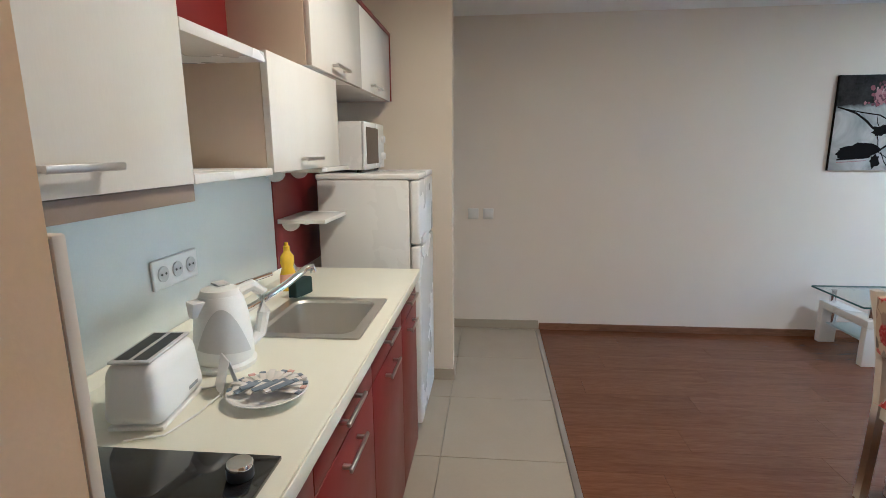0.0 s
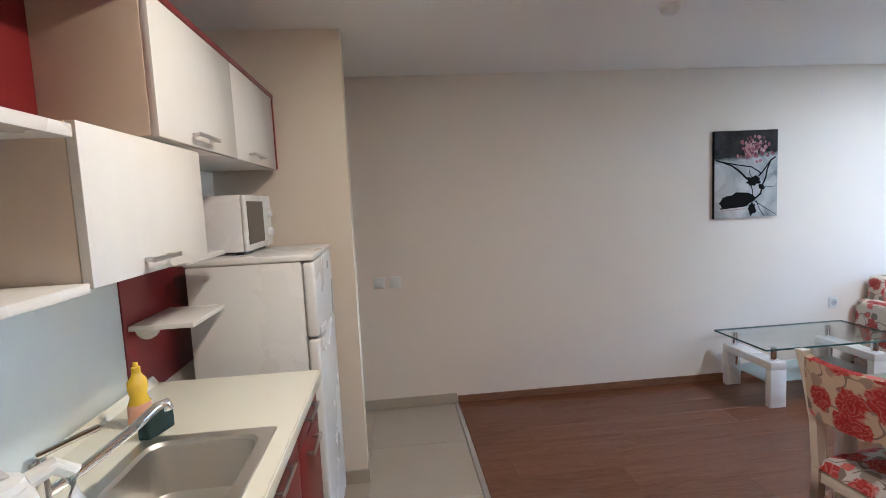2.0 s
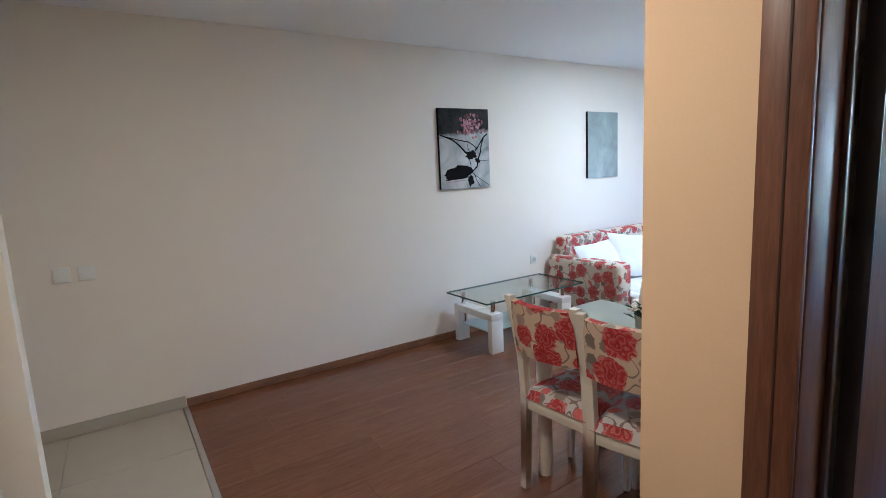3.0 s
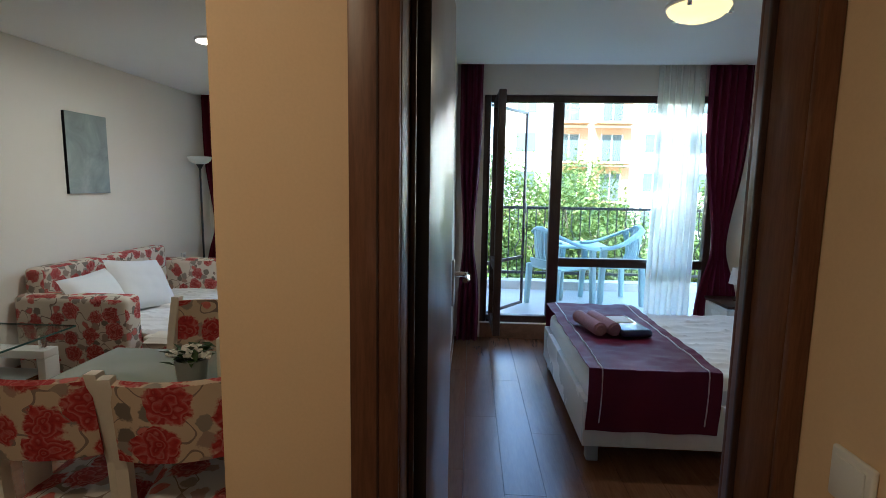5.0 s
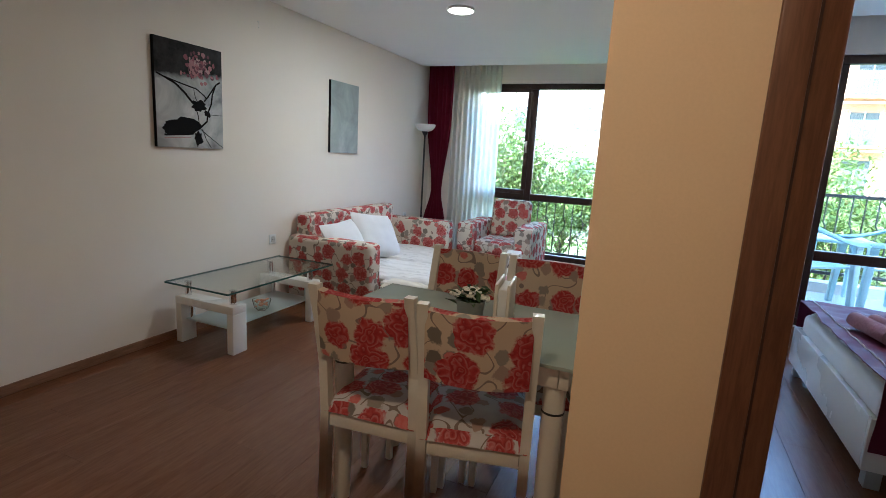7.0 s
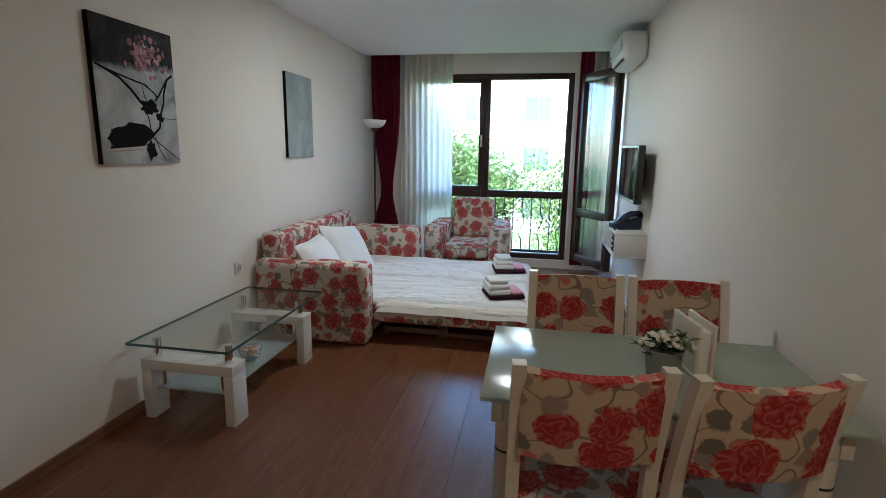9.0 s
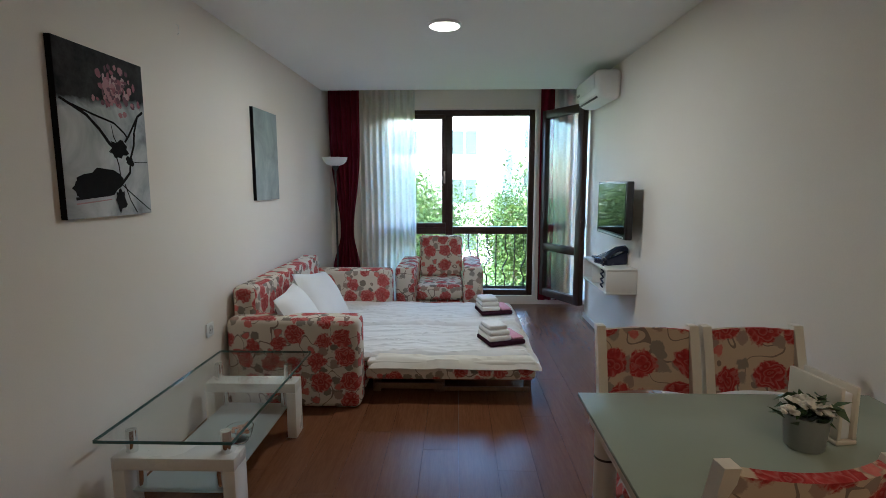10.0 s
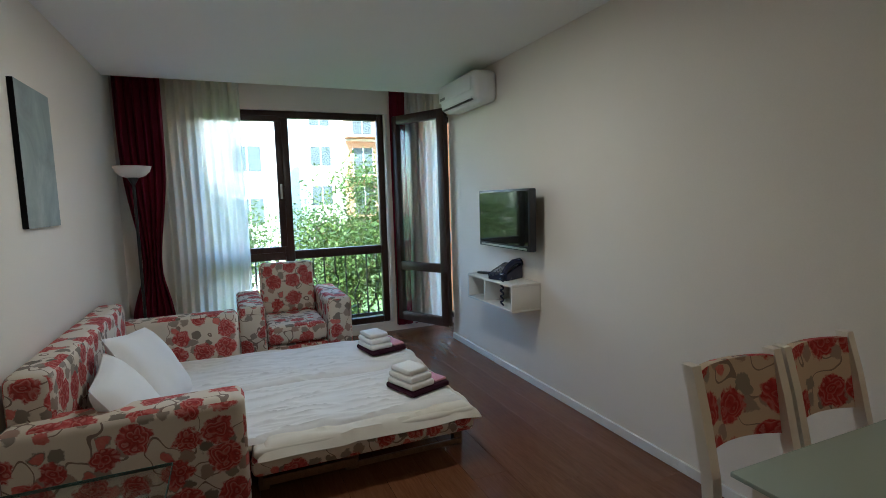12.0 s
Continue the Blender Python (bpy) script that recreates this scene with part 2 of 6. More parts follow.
BEIGEPANEL = mottled("beige_melamine", (0.66, 0.55, 0.43), (0.60, 0.49, 0.37), 3, 0.45, 60, 0.03, stretch=(6, 6, 0.7))
REDLAM = mottled("dark_red_laminate", (0.19, 0.014, 0.014), (0.155, 0.010, 0.011), 3, 0.36, 90, 0.02)
COUNTER = mottled("cream_worktop", (0.80, 0.79, 0.68), (0.77, 0.755, 0.64), 6, 0.33, 300, 0.02)
SPLASH = mottled("pale_blue_splashback", (0.74, 0.78, 0.75), (0.70, 0.74, 0.715), 2, 0.22, 200, 0.0)
TAUPE = mottled("taupe_strip", (0.30, 0.24, 0.20), (0.27, 0.21, 0.18), 6, 0.5)
STEEL = mottled("brushed_steel", (0.74, 0.72, 0.68), (0.70, 0.68, 0.64), 2, 0.36, 220, 0.03, 1.0, stretch=(1, 14, 1))
CHROME = material("chrome", (0.80, 0.80, 0.80), 0.08, 1.0)
ALU = material("satin_aluminium", (0.62, 0.61, 0.60), 0.32, 1.0)
HOB = material("black_glass_hob", (0.012, 0.012, 0.014), 0.06, 0, 0.6)
BLACK = mottled("black_plastic", (0.018, 0.018, 0.02), (0.028, 0.028, 0.03), 9, 0.35)
LIGHTGREY = mottled("light_grey_plastic", (0.58, 0.58, 0.57), (0.53, 0.53, 0.52), 9, 0.4)
GREYP = mottled("grey_plastic", (0.33, 0.33, 0.33), (0.28, 0.28, 0.28), 9, 0.45)
APPL = mottled("white_enamel", (0.80, 0.80, 0.79), (0.77, 0.77, 0.76), 2, 0.28, 200, 0.02)
PLASTIC = mottled("white_plastic", (0.80, 0.80, 0.78), (0.77, 0.77, 0.75), 5, 0.35, 300, 0.02)
CERAMIC = mottled("white_china", (0.82, 0.81, 0.79), (0.79, 0.78, 0.76), 6, 0.12, 200, 0.0)
MWAVE = mottled("dark_microwave_glass", (0.022, 0.016, 0.015), (0.03, 0.022, 0.02), 8, 0.12)
YELLOW = mottled("yellow_liquid_soap", (0.80, 0.56, 0.02), (0.72, 0.47, 0.01), 9, 0.2)
ORANGE_LABEL = mottled("orange_paper", (0.75, 0.30, 0.16), (0.70, 0.45, 0.30), 30, 0.5)
SPONGE = mottled("dark_green_sponge", (0.012, 0.03, 0.026), (0.02, 0.045, 0.04), 40, 0.9, 200, 0.5)
SACHET = mottled("paper_sachet", (0.74, 0.72, 0.68), (0.66, 0.62, 0.60), 30, 0.55)
SACHET_BLUE = mottled("blue_sachet", (0.15, 0.19, 0.26), (0.20, 0.25, 0.30), 30, 0.5)
SACHET_RED = mottled("pink_sachet", (0.60, 0.32, 0.28), (0.70, 0.5, 0.42), 30, 0.5)
PAPER = mottled("white_card", (0.82, 0.82, 0.82), (0.78, 0.78, 0.78), 9, 0.7)
DOORWOOD = wood("brown_door_frame", (0.085, 0.034, 0.017), (0.135, 0.056, 0.028), (0.19, 0.085, 0.042), "Z", 0.4, 0.4, False, 1.4)
DOORLEAF = wood("brown_door_leaf", (0.10, 0.045, 0.024), (0.16, 0.075, 0.04), (0.21, 0.105, 0.058), "Z", 0.30, 0.5, False, 1.2)
FRAME = wood("dark_brown_window_frame", (0.025, 0.012, 0.009), (0.045, 0.022, 0.016), (0.065, 0.033, 0.024), "Z", 0.35, 0.4, False, 1.6)
GLASS = pane_glass("window_glass", (0.97, 0.99, 0.985))
TABLEGLASS = pane_glass("table_glass", (0.955, 0.98, 0.97))
GLASSEDGE = material("green_glass_edge", (0.05, 0.11, 0.10), 0.12)
FROST = glass("frosted_table_glass", (0.44, 0.49, 0.41), 0.16, 0.25, 1.3, 0.25)
FROSTSHELF = glass("frosted_shelf_glass", (0.72, 0.80, 0.80), 0.4, 0.7)
FLORAL = floral("floral_sofa_cloth", (0.70, 0.62, 0.52), 6.6, 260.0, 0.20, 0.32)
# sofa cloth copy, its ground browned to carry the dim, warm light
FLORAL_CHAIR_DIM = floral("floral_chair_cloth_dim", (0.60, 0.46, 0.33), 7.2, 260.0, 0.50, 0.36)
FLORAL_SEAT = floral("floral_seat_cloth", (0.62, 0.58, 0.56), 7.0, 260.0, 0.30, 0.35)
LINEN = mottled("white_linen", (0.82, 0.81, 0.80), (0.77, 0.76, 0.76), 4, 0.85, 240, 0.15, spec=0.2)
SHEET = mottled("cream_sheet", (0.78, 0.74, 0.66), (0.73, 0.68, 0.60), 4, 0.85, 240, 0.15, spec=0.2)
TOWEL = mottled("white_towelling", (0.82, 0.80, 0.78), (0.74, 0.72, 0.70), 20, 0.95, 320, 0.6, spec=0.1)
DARKTOWEL = mottled("plum_towelling", (0.035, 0.010, 0.022), (0.05, 0.016, 0.03), 20, 0.95, 320, 0.6, spec=0.1)
PINKTRIM = mottled("pink_patterned_trim", (0.50, 0.14, 0.22), (0.72, 0.45, 0.50), 60, 0.9, 320, 0.4)
PINKROLL = mottled("pink_speckled_towelling", (0.19, 0.055, 0.085), (0.42, 0.24, 0.28), 70, 0.9, 320, 0.5)
PINE = wood("pine_bed_slats", (0.11, 0.055, 0.026), (0.165, 0.088, 0.042), (0.22, 0.125, 0.062), "X", 0.5, 0.4, False, 1.5)
CHAIRWOOD = mottled("cream_painted_wood", (0.76, 0.70, 0.60), (0.71, 0.65, 0.55), 3, 0.38, 120, 0.03)
BURGUNDY = mottled("burgundy_curtain", (0.15, 0.006, 0.022), (0.115, 0.004, 0.017), 6, 0.8, 300, 0.2, spec=0.15)
PLUM = mottled("plum_satin", (0.115, 0.005, 0.033), (0.09, 0.004, 0.026), 5, 0.62, 300, 0.15, spec=0.25)
PIPING = mottled("pale_piping", (0.72, 0.60, 0.62), (0.66, 0.55, 0.56), 9, 0.7)
VOILE = sheer_cloth("bunched_white_voile", (0.90, 0.89, 0.84), 0.08)
SHEER = sheer_cloth("sheer_white_voile", (0.92, 0.91, 0.85), 0.30)
NAVY = mottled("navy_plastic", (0.018, 0.024, 0.055), (0.024, 0.03, 0.065), 9, 0.25)
SCREEN = material("black_screen", (0.010, 0.011, 0.010), 0.05, 0, 0.9)
POTGREY = mottled("grey_flower_pot", (0.30, 0.32, 0.31), (0.26, 0.28, 0.27), 8, 0.45)
PETAL = mottled("white_petal", (0.82, 0.80, 0.74), (0.76, 0.72, 0.62), 40, 0.7)
LEAF = mottled("dark_plant_leaf", (0.035, 0.075, 0.022), (0.05, 0.10, 0.03), 20, 0.45)
LAMPGLOW = glow("lit_lamp_glass", (1.0, 0.88, 0.72), 1.2)
WARMGLOW = glow("lit_warm_dome", (1.0, 0.70, 0.28), 0.13)
ORANGE = mottled("orange_facade_render", (0.60, 0.20, 0.07), (0.54, 0.17, 0.06), 1.5, 0.9, 60, 0.2)
FACADE = mottled("white_facade_render", (0.70, 0.685, 0.65), (0.64, 0.625, 0.595), 0.6, 0.9, 30, 0.2)
PEACH = mottled("peach_facade_render", (0.40, 0.215, 0.125), (0.36, 0.19, 0.11), 0.6, 0.9, 30, 0.2)
FARGLASS = mottled("far_window_glass", (0.045, 0.060, 0.062), (0.07, 0.085, 0.088), 0.8, 0.4, spec=0.15)
IRON = mottled("black_wrought_iron", (0.018, 0.018, 0.018), (0.03, 0.028, 0.026), 20, 0.45)
STONE = mottled("pale_stone_coping", (0.62, 0.58, 0.52), (0.55, 0.51, 0.45), 6, 0.7, 90, 0.15)
BALCTILE = mottled("balcony_tile", (0.60, 0.58, 0.54), (0.55, 0.53, 0.49), 4, 0.5)
GRASS = mottled("lawn", (0.05, 0.10, 0.022), (0.08, 0.13, 0.03), 0.7, 0.9, 20, 0.4)
BARK = mottled("bark", (0.10, 0.075, 0.05), (0.15, 0.115, 0.08), 12, 0.9, 60, 0.6)
# darker foliage variant: the building's shade on the hedge is in these greens
HEDGELEAF_SHADED = leafy("shaded_hedge_leaf", (0.012, 0.026, 0.010), (0.024, 0.048, 0.016), (0.05, 0.085, 0.028))
FOLIAGE = leafy("tree_leaves", (0.014, 0.032, 0.008), (0.045, 0.080, 0.018), (0.11, 0.150, 0.036))
CHAIRPLASTIC = mottled("pale_green_garden_plastic", (0.42, 0.57, 0.59), (0.38, 0.53, 0.55), 4, 0.4)
HEADBOARD = wood("dark_headboard", (0.03, 0.016, 0.012), (0.05, 0.026, 0.018), (0.07, 0.038, 0.028), "X", 0.4, 0.4, False)


# ---------------- mesh helpers ----------------
def box(bm, x0, y0, z0, x1, y1, z1, bevel=0.0, seg=2, m=None):
    """Adds a box, its edges rounded by bevel, to bm."""
    r = bmesh.ops.create_cube(bm, size=1)
    vs = r["verts"]
    for v in vs:
        v.co = Vector(((x0 + x1) / 2 + v.co.x * (x1 - x0), (y0 + y1) / 2 + v.co.y * (y1 - y0), (z0 + z1) / 2 + v.co.z * (z1 - z0)))
    if bevel > 0:
        es = list({e for v in vs for e in v.link_edges})
        r2 = bmesh.ops.bevel(bm, geom=es + vs, offset=bevel, segments=seg, profile=0.5, affect="EDGES", clamp_overlap=True)
        vs = list({v for f in r2["faces"] for v in f.verts} | {v for v in vs if v.is_valid})
    if m is not None:
        bmesh.ops.transform(bm, matrix=m, verts=vs)
    return vs


def rod(bm, a, b, r0, r1=None, seg=12):
    """A round bar from a to b."""
    a, b = Vector(a), Vector(b)
    d = b - a
    m = Matrix.Translation((a + b) / 2) @ d.to_track_quat("Z", "Y").to_matrix().to_4x4()
    return bmesh.ops.create_cone(bm, cap_ends=True, segments=seg, radius1=r0, radius2=r0 if r1 is None else r1, depth=d.length, matrix=m)["verts"]


def turned(bm, profile, seg=24, m=None, cap=True):
    """A body of revolution about z; profile is (radius, height) pairs."""
    rings = []
    for r, z in profile:
        rings.append([bm.verts.new((r * math.cos(2 * math.pi * i / seg), r * math.sin(2 * math.pi * i / seg), z)) for i in range(seg)])
    for a, b in zip(rings, rings[1:]):
        for i in range(seg):
            j = (i + 1) % seg
            bm.faces.new((a[i], a[j], b[j], b[i]))
    if cap:
        bm.faces.new(rings[0][::-1])
        bm.faces.new(rings[-1])
    vs = [v for r in rings for v in r]
    if m is not None:
        bmesh.ops.transform(bm, matrix=m, verts=vs)
    return vs


def pipe(bm, pts, r, seg=8):
    """A bent round tube through pts."""
    pts = [Vector(p) for p in pts]
    rings = []
    for i, p in enumerate(pts):
        d = (pts[min(i + 1, len(pts) - 1)] - pts[max(i - 1, 0)]).normalized()
        q = d.to_track_quat("Z", "Y").to_matrix()
        rings.append([bm.verts.new(p + q @ Vector((r * math.cos(2 * math.pi * k / seg), r * math.sin(2 * math.pi * k / seg), 0))) for k in range(seg)])
    for a, b in zip(rings, rings[1:]):
        for i in range(seg):
            j = (i + 1) % seg
            bm.faces.new((a[i], a[j], b[j], b[i]))
    bm.faces.new(rings[0][::-1])
    bm.faces.new(rings[-1])


def sheet_mesh(bm, nu, nv, fn, thick=0.0):
    """A grid of points fn(u, v), u and v from 0 to 1; thick gives it a back."""
    g = [[bm.verts.new(fn(i / nu, j / nv)) for j in range(nv + 1)] for i in range(nu + 1)]
    fs = [bm.faces.new((g[i][j], g[i + 1][j], g[i + 1][j + 1], g[i][j + 1])) for i in range(nu) for j in range(nv)]
    if thick:
        bm.normal_update()
        bmesh.ops.solidify(bm, geom=fs, thickness=thick)


def finish(name, bm, mat, smooth=True):
    bmesh.ops.recalc_face_normals(bm, faces=bm.faces)
    me = bpy.data.meshes.new(name)
    bm.to_mesh(me)
    bm.free()
    me.materials.append(mat)
    if smooth:
        me.polygons.foreach_set("use_smooth", [True] * len(me.polygons))
        me.set_sharp_from_angle(angle=radians(35))
    return me


def part(name, bm, mat, parent, label="", smooth=True):
    ob = new(name, finish(name, bm, mat, smooth))
    ob.parent = parent
    return tagged(ob, label)


def boxpart(name, dims, mat, parent, bevel=0.003, label="", seg=2):
    bm = bmesh.new()
    box(bm, *dims, bevel=bevel, seg=seg)
    return part(name, bm, mat, parent, label)


def thing(name, label, category, at=(0, 0, 0), rz=0.0, group=""):
    ob = new(name)
    ob.matrix_world = pose(*at, 0, 0, rz)
    ob.empty_display_size = 0.1
    return tagged(ob, label, category, group)


def single(name, bm, mat, label, category, at=(0, 0, 0), rz=0.0, group="", smooth=True):
    ob = new(name, finish(name, bm, mat, smooth))
    ob.matrix_world = pose(*at, 0, 0, rz)
    return tagged(ob, label, category, group)


def structure(name, boxes, mat, label, category="wall", bevel=0.0):
    bm = bmesh.new()
    for b in boxes:
        box(bm, *b, bevel=bevel)
    ob = new(name, finish(name, bm, mat, False))
    return tagged(ob, label, category, "", "structure")


# ---------------- the large structure ----------------
CEIL_Z = 2.42
NORTH, SOUTH, FAC = 4.25, 1.42, 6.86       # living room: picture wall, television wall, window wall
BWIN, BSOUTH = 5.30, -1.72                 # bedroom: window wall, headboard wall

structure("wall_north", [(-0.72, NORTH, -0.1, 7.1, NORTH + 0.2, 2.6)], WALL, "plain cream painted living room wall")
structure("wall_living_south", [(1.70, 1.26, -0.1, 6.30, SOUTH, 2.6)], WALL, "plain cream painted wall with the television")
structure("wall_partition_end", [(1.55, 1.115, -0.1, 1.70, SOUTH + 0.006, 2.6), (1.55, 0.413, 2.03, 1.70, 1.115, 2.6)], WALL_LAMPLIT, "cream wall around the bedroom door, warm lamplight in its colour")
structure("wall_niche", [(6.18, 0.93, -0.1, 6.86, 1.05, 2.6), (6.18, 1.05, -0.1, 6.30, 1.26, 2.6)], WALL, "narrow wall return beside the balcony door")
structure("wall_facade_living", [
    (FAC, 3.66, -0.1, FAC + 0.2, NORTH, 2.6), (FAC, 1.89, -0.1, FAC + 0.2, 3.66, 0.10), (FAC, 1.89, 2.25, FAC + 0.2, 3.66, 2.6),
    (FAC, 1.83, -0.1, FAC + 0.2, 1.89, 2.6), (FAC, 1.06, 2.25, FAC + 0.2, 1.83, 2.6), (FAC, 1.06, -0.1, FAC + 0.2, 1.83, 0.05), (FAC, 0.9, -0.1, FAC + 0.2, 1.06, 2.6)],
    WALL, "cream window wall of the living room")
structure("wall_bedroom_north", [(1.70, 1.115, -0.1, 5.5, 1.255, 2.6)], WALL, "cream bedroom wall beside the door")
structure("wall_bedroom_facade", [
    (BWIN, 0.87, -0.1, BWIN + 0.2, 1.115, 2.6), (BWIN, -1.20, 2.22, BWIN + 0.2, 0.87, 2.6), (BWIN, -1.20, -0.1, BWIN + 0.2, 0.87, 0.14), (BWIN, BSOUTH, -0.1, BWIN + 0.2, -1.20, 2.6)],
    WALL, "cream window wall of the bedroom")
structure("wall_bedroom_south", [(1.55, BSOUTH - 0.15, -0.1, 5.5, BSOUTH, 2.6)], WALL, "cream bedroom wall behind the headboard")
structure("wall_bedroom_west", [(1.55, BSOUTH, -0.1, 1.70, 0.413, 2.6)], WALL, "cream bedroom wall beside the hall")
structure("wall_hall_side", [(0.98, 0.30, -0.1, 1.55, 0.397, 2.6), (0.86, -1.6, -0.1, 0.98, 0.397, 2.6)], WALL_LAMPLIT, "cream hall wall with a light switch, warm lamplight in its colour")
structure("wall_hall_end", [(-0.72, -1.75, -0.1, 0.98, -1.6, 2.6)], WALL_LAMPLIT, "plain cream wall closing the hall")
structure("wall_kitchen", [(-0.72, -1.6, -0.1, -0.52, NORTH, 2.6)], WALL, "cream wall behind the kitchen")
structure("wall_kitchen_near", [(-0.52, 0.43, -0.1, 0.098, 0.568, 2.6)], WALL_LAMPLIT, "cream wall end beside the worktop")
structure("wall_kitchen_stub", [(-0.52, 3.27, -0.1, 0.16, 3.40, 2.6)], WALL_STUB_LAMPLIT, "cream wall end beside the fridge")
structure("ceiling_living", [(-0.72, SOUTH - 0.0, CEIL_Z, 6.60, NORTH + 0.2, 2.6), (-0.72, -1.75, CEIL_Z, 1.62, SOUTH, 2.6)], CEIL, "white painted ceiling", "ceiling")
structure("ceiling_bedroom", [(1.62, BSOUTH - 0.15, CEIL_Z, 5.06, SOUTH, 2.6)], CEIL, "white painted bedroom ceiling", "ceiling")
structure("ceiling_slot", [(6.60, 0.9, 2.54, 7.1, NORTH + 0.2, 2.66), (5.06, BSOUTH - 0.15, 2.54, 5.5, SOUTH, 2.66), (5.5, SOUTH - 0.15, CEIL_Z, 6.6, SOUTH, 2.53)], CEIL, "white ceiling slot above the curtains", "ceiling")
# unseen sun blocker, left open over the balcony to brighten the bedroom
structure("roof", [(-1.0, -2.2, 2.67, 5.52, 4.7, 2.9), (5.52, 0.9, 2.67, 7.2, 4.7, 2.9)], CEIL, "added unseen slab above the flat that keeps the sun out", "roof")
structure("floor", [(-0.72, -1.75, -0.2, 7.06, NORTH + 0.2, -0.012)], GROUT, "screed under the floor covering", "floor")

# door frame and bedroom door
frame_1 = tagged(new("door_frame"), "brown wooden door frame around the bedroom doorway", "door frame", "", "structure")
for y0, y1 in ((1.094, 1.182), (0.398, 0.434)):
    boxpart("casing", (1.534, y0, 0, 1.549, y1, 2.09), DOORWOOD, frame_1, 0.004)
for y0, y1 in ((1.094, 1.112), (0.36, 0.434)):
    boxpart("casing", (1.701, y0, 0, 1.716, y1, 2.09), DOORWOOD, frame_1, 0.004)
boxpart("casing", (1.534, 0.435, 2.005, 1.549, 1.093, 2.09), DOORWOOD, frame_1, 0.004)
boxpart("jamb", (1.5495, 1.092, 0, 1.7005, 1.114, 2.029), DOORWOOD, frame_1, 0.003)
boxpart("jamb", (1.5495, 0.414, 0, 1.7005, 0.436, 2.029), DOORWOOD, frame_1, 0.003)
boxpart("head", (1.5495, 0.437, 2.007, 1.7005, 1.091, 2.029), DOORWOOD, frame_1, 0.003)
boxpart("stop_bead", (1.650, 1.080, 0, 1.662, 1.0915, 2.005), FRAME, frame_1, 0.002)
boxpart("stop_bead", (1.650, 0.4365, 0, 1.662, 0.448, 2.005), FRAME, frame_1, 0.002)
boxpart("seam", (1.5325, 1.130, 0, 1.5338, 1.134, 2.0), FRAME, frame_1, 0.0)
door_1 = tagged(new("door_1"), "open dark brown wooden bedroom door with a metal lever handle", "door", "", "structure")
door_1.matrix_world = pose(1.75, 1.060, 0.0, 0, 0, -2.0)
boxpart("leaf", (0, 0, 0.012, 0.70, 0.04, 2.0), DOORLEAF, door_1, 0.004)
for y, s in ((-0.006, -1), (0.046, 1)):
    bm = bmesh.new()
    box(bm, 0.615, min(y, y + s * 0.008), 1.00, 0.655, max(y, y + s * 0.008), 1.16, 0.003)
    plate = part("door_plate", bm, ALU, door_1, "satin metal plate")
    bm = bmesh.new()
    pipe(bm, [(0.635, y, 1.11), (0.635, y + s * 0.045, 1.11), (0.62, y + s * 0.055, 1.11), (0.53, y + s * 0.055, 1.11), (0.52, y + s * 0.05, 1.11)], 0.009)
    part("lever", bm, CHROME, plate)
boxpart("lock_plate", (0.6995, 0.008, 0.85, 0.703, 0.032, 1.08), ALU, door_1, 0.001)
boxpart("edge_seal", (-0.006, 0.0, 0.012, -0.001, 0.036, 2.0), BLACK, door_1, 0.001)

# baseboards
structure("baseboard_north", [(0.79, NORTH - 0.012, 0, 6.86, NORTH, 0.055)], SKIRT, "thin brown wooden skirting board", "baseboard", 0.003)
structure("baseboard_south", [(1.70, SOUTH, 0, 6.30, SOUTH + 0.014, 0.055)], WHITE, "white skirting board", "baseboard", 0.003)
structure("baseboard_tile", [(-0.52, NORTH - 0.012, 0, 0.785, NORTH, 0.075), (-0.1, 3.258, 0, 0.172, 3.27, 0.075), (0.16, 3.27, 0, 0.172, 3.41, 0.075)], TILE, "beige tiled skirting", "baseboard", 0.002)
structure("baseboard_bedroom", [(1.72, 1.101, 0, 5.3, 1.115, 0.055)], SKIRT, "thin brown bedroom skirting board", "baseboard", 0.003)
structure("floor_trim", [(0.765, -1.6, -0.012, 0.795, NORTH - 0.012, 0.004)], ALU, "metal strip between tiles and laminate", "trim", 0.001)


# ---------------- windows ----------------
def sash(parent, name, w, z0, z1, transom, bar=0.075, depth=0.06, panes=True):
    """A framed leaf in the local x-z plane, from x=0 to x=w, with a cross bar."""
    f = boxpart(name, (0, 0, z0, bar, depth, z1), FRAME, parent, 0.006)
    boxpart("stile", (w - bar, 0, z0, w, depth, z1), FRAME, f, 0.006)
    boxpart("rail", (bar, 0.002, z0, w - bar, depth - 0.002, z0 + bar), FRAME, f, 0.004)
    boxpart("rail", (bar, 0.002, z1 - bar, w - bar, depth - 0.002, z1), FRAME, f, 0.004)
    if transom:
        boxpart("rail", (bar, 0.002, transom - bar / 2, w - bar, depth - 0.002, transom + bar / 2), FRAME, f, 0.004)
    if panes:
        cuts = [z0 + bar] + ([transom - bar / 2, transom + bar / 2] if transom else []) + [z1 - bar]
        for a, b in zip(cuts[::2], cuts[1::2]):
            p = boxpart("pane", (bar - 0.004, depth / 2 - 0.003, a - 0.004, w - bar + 0.004, depth / 2 + 0.003, b + 0.004), GLASS, f, 0)
            p.visible_shadow = False
    return f


def bars(parent, x, spans, mat=FRAME):
    for n, (y0, z0, y1, z1) in spans:
        boxpart(n, (x, y0, z0, x + 0.07, y1, z1), mat, parent, 0.006)


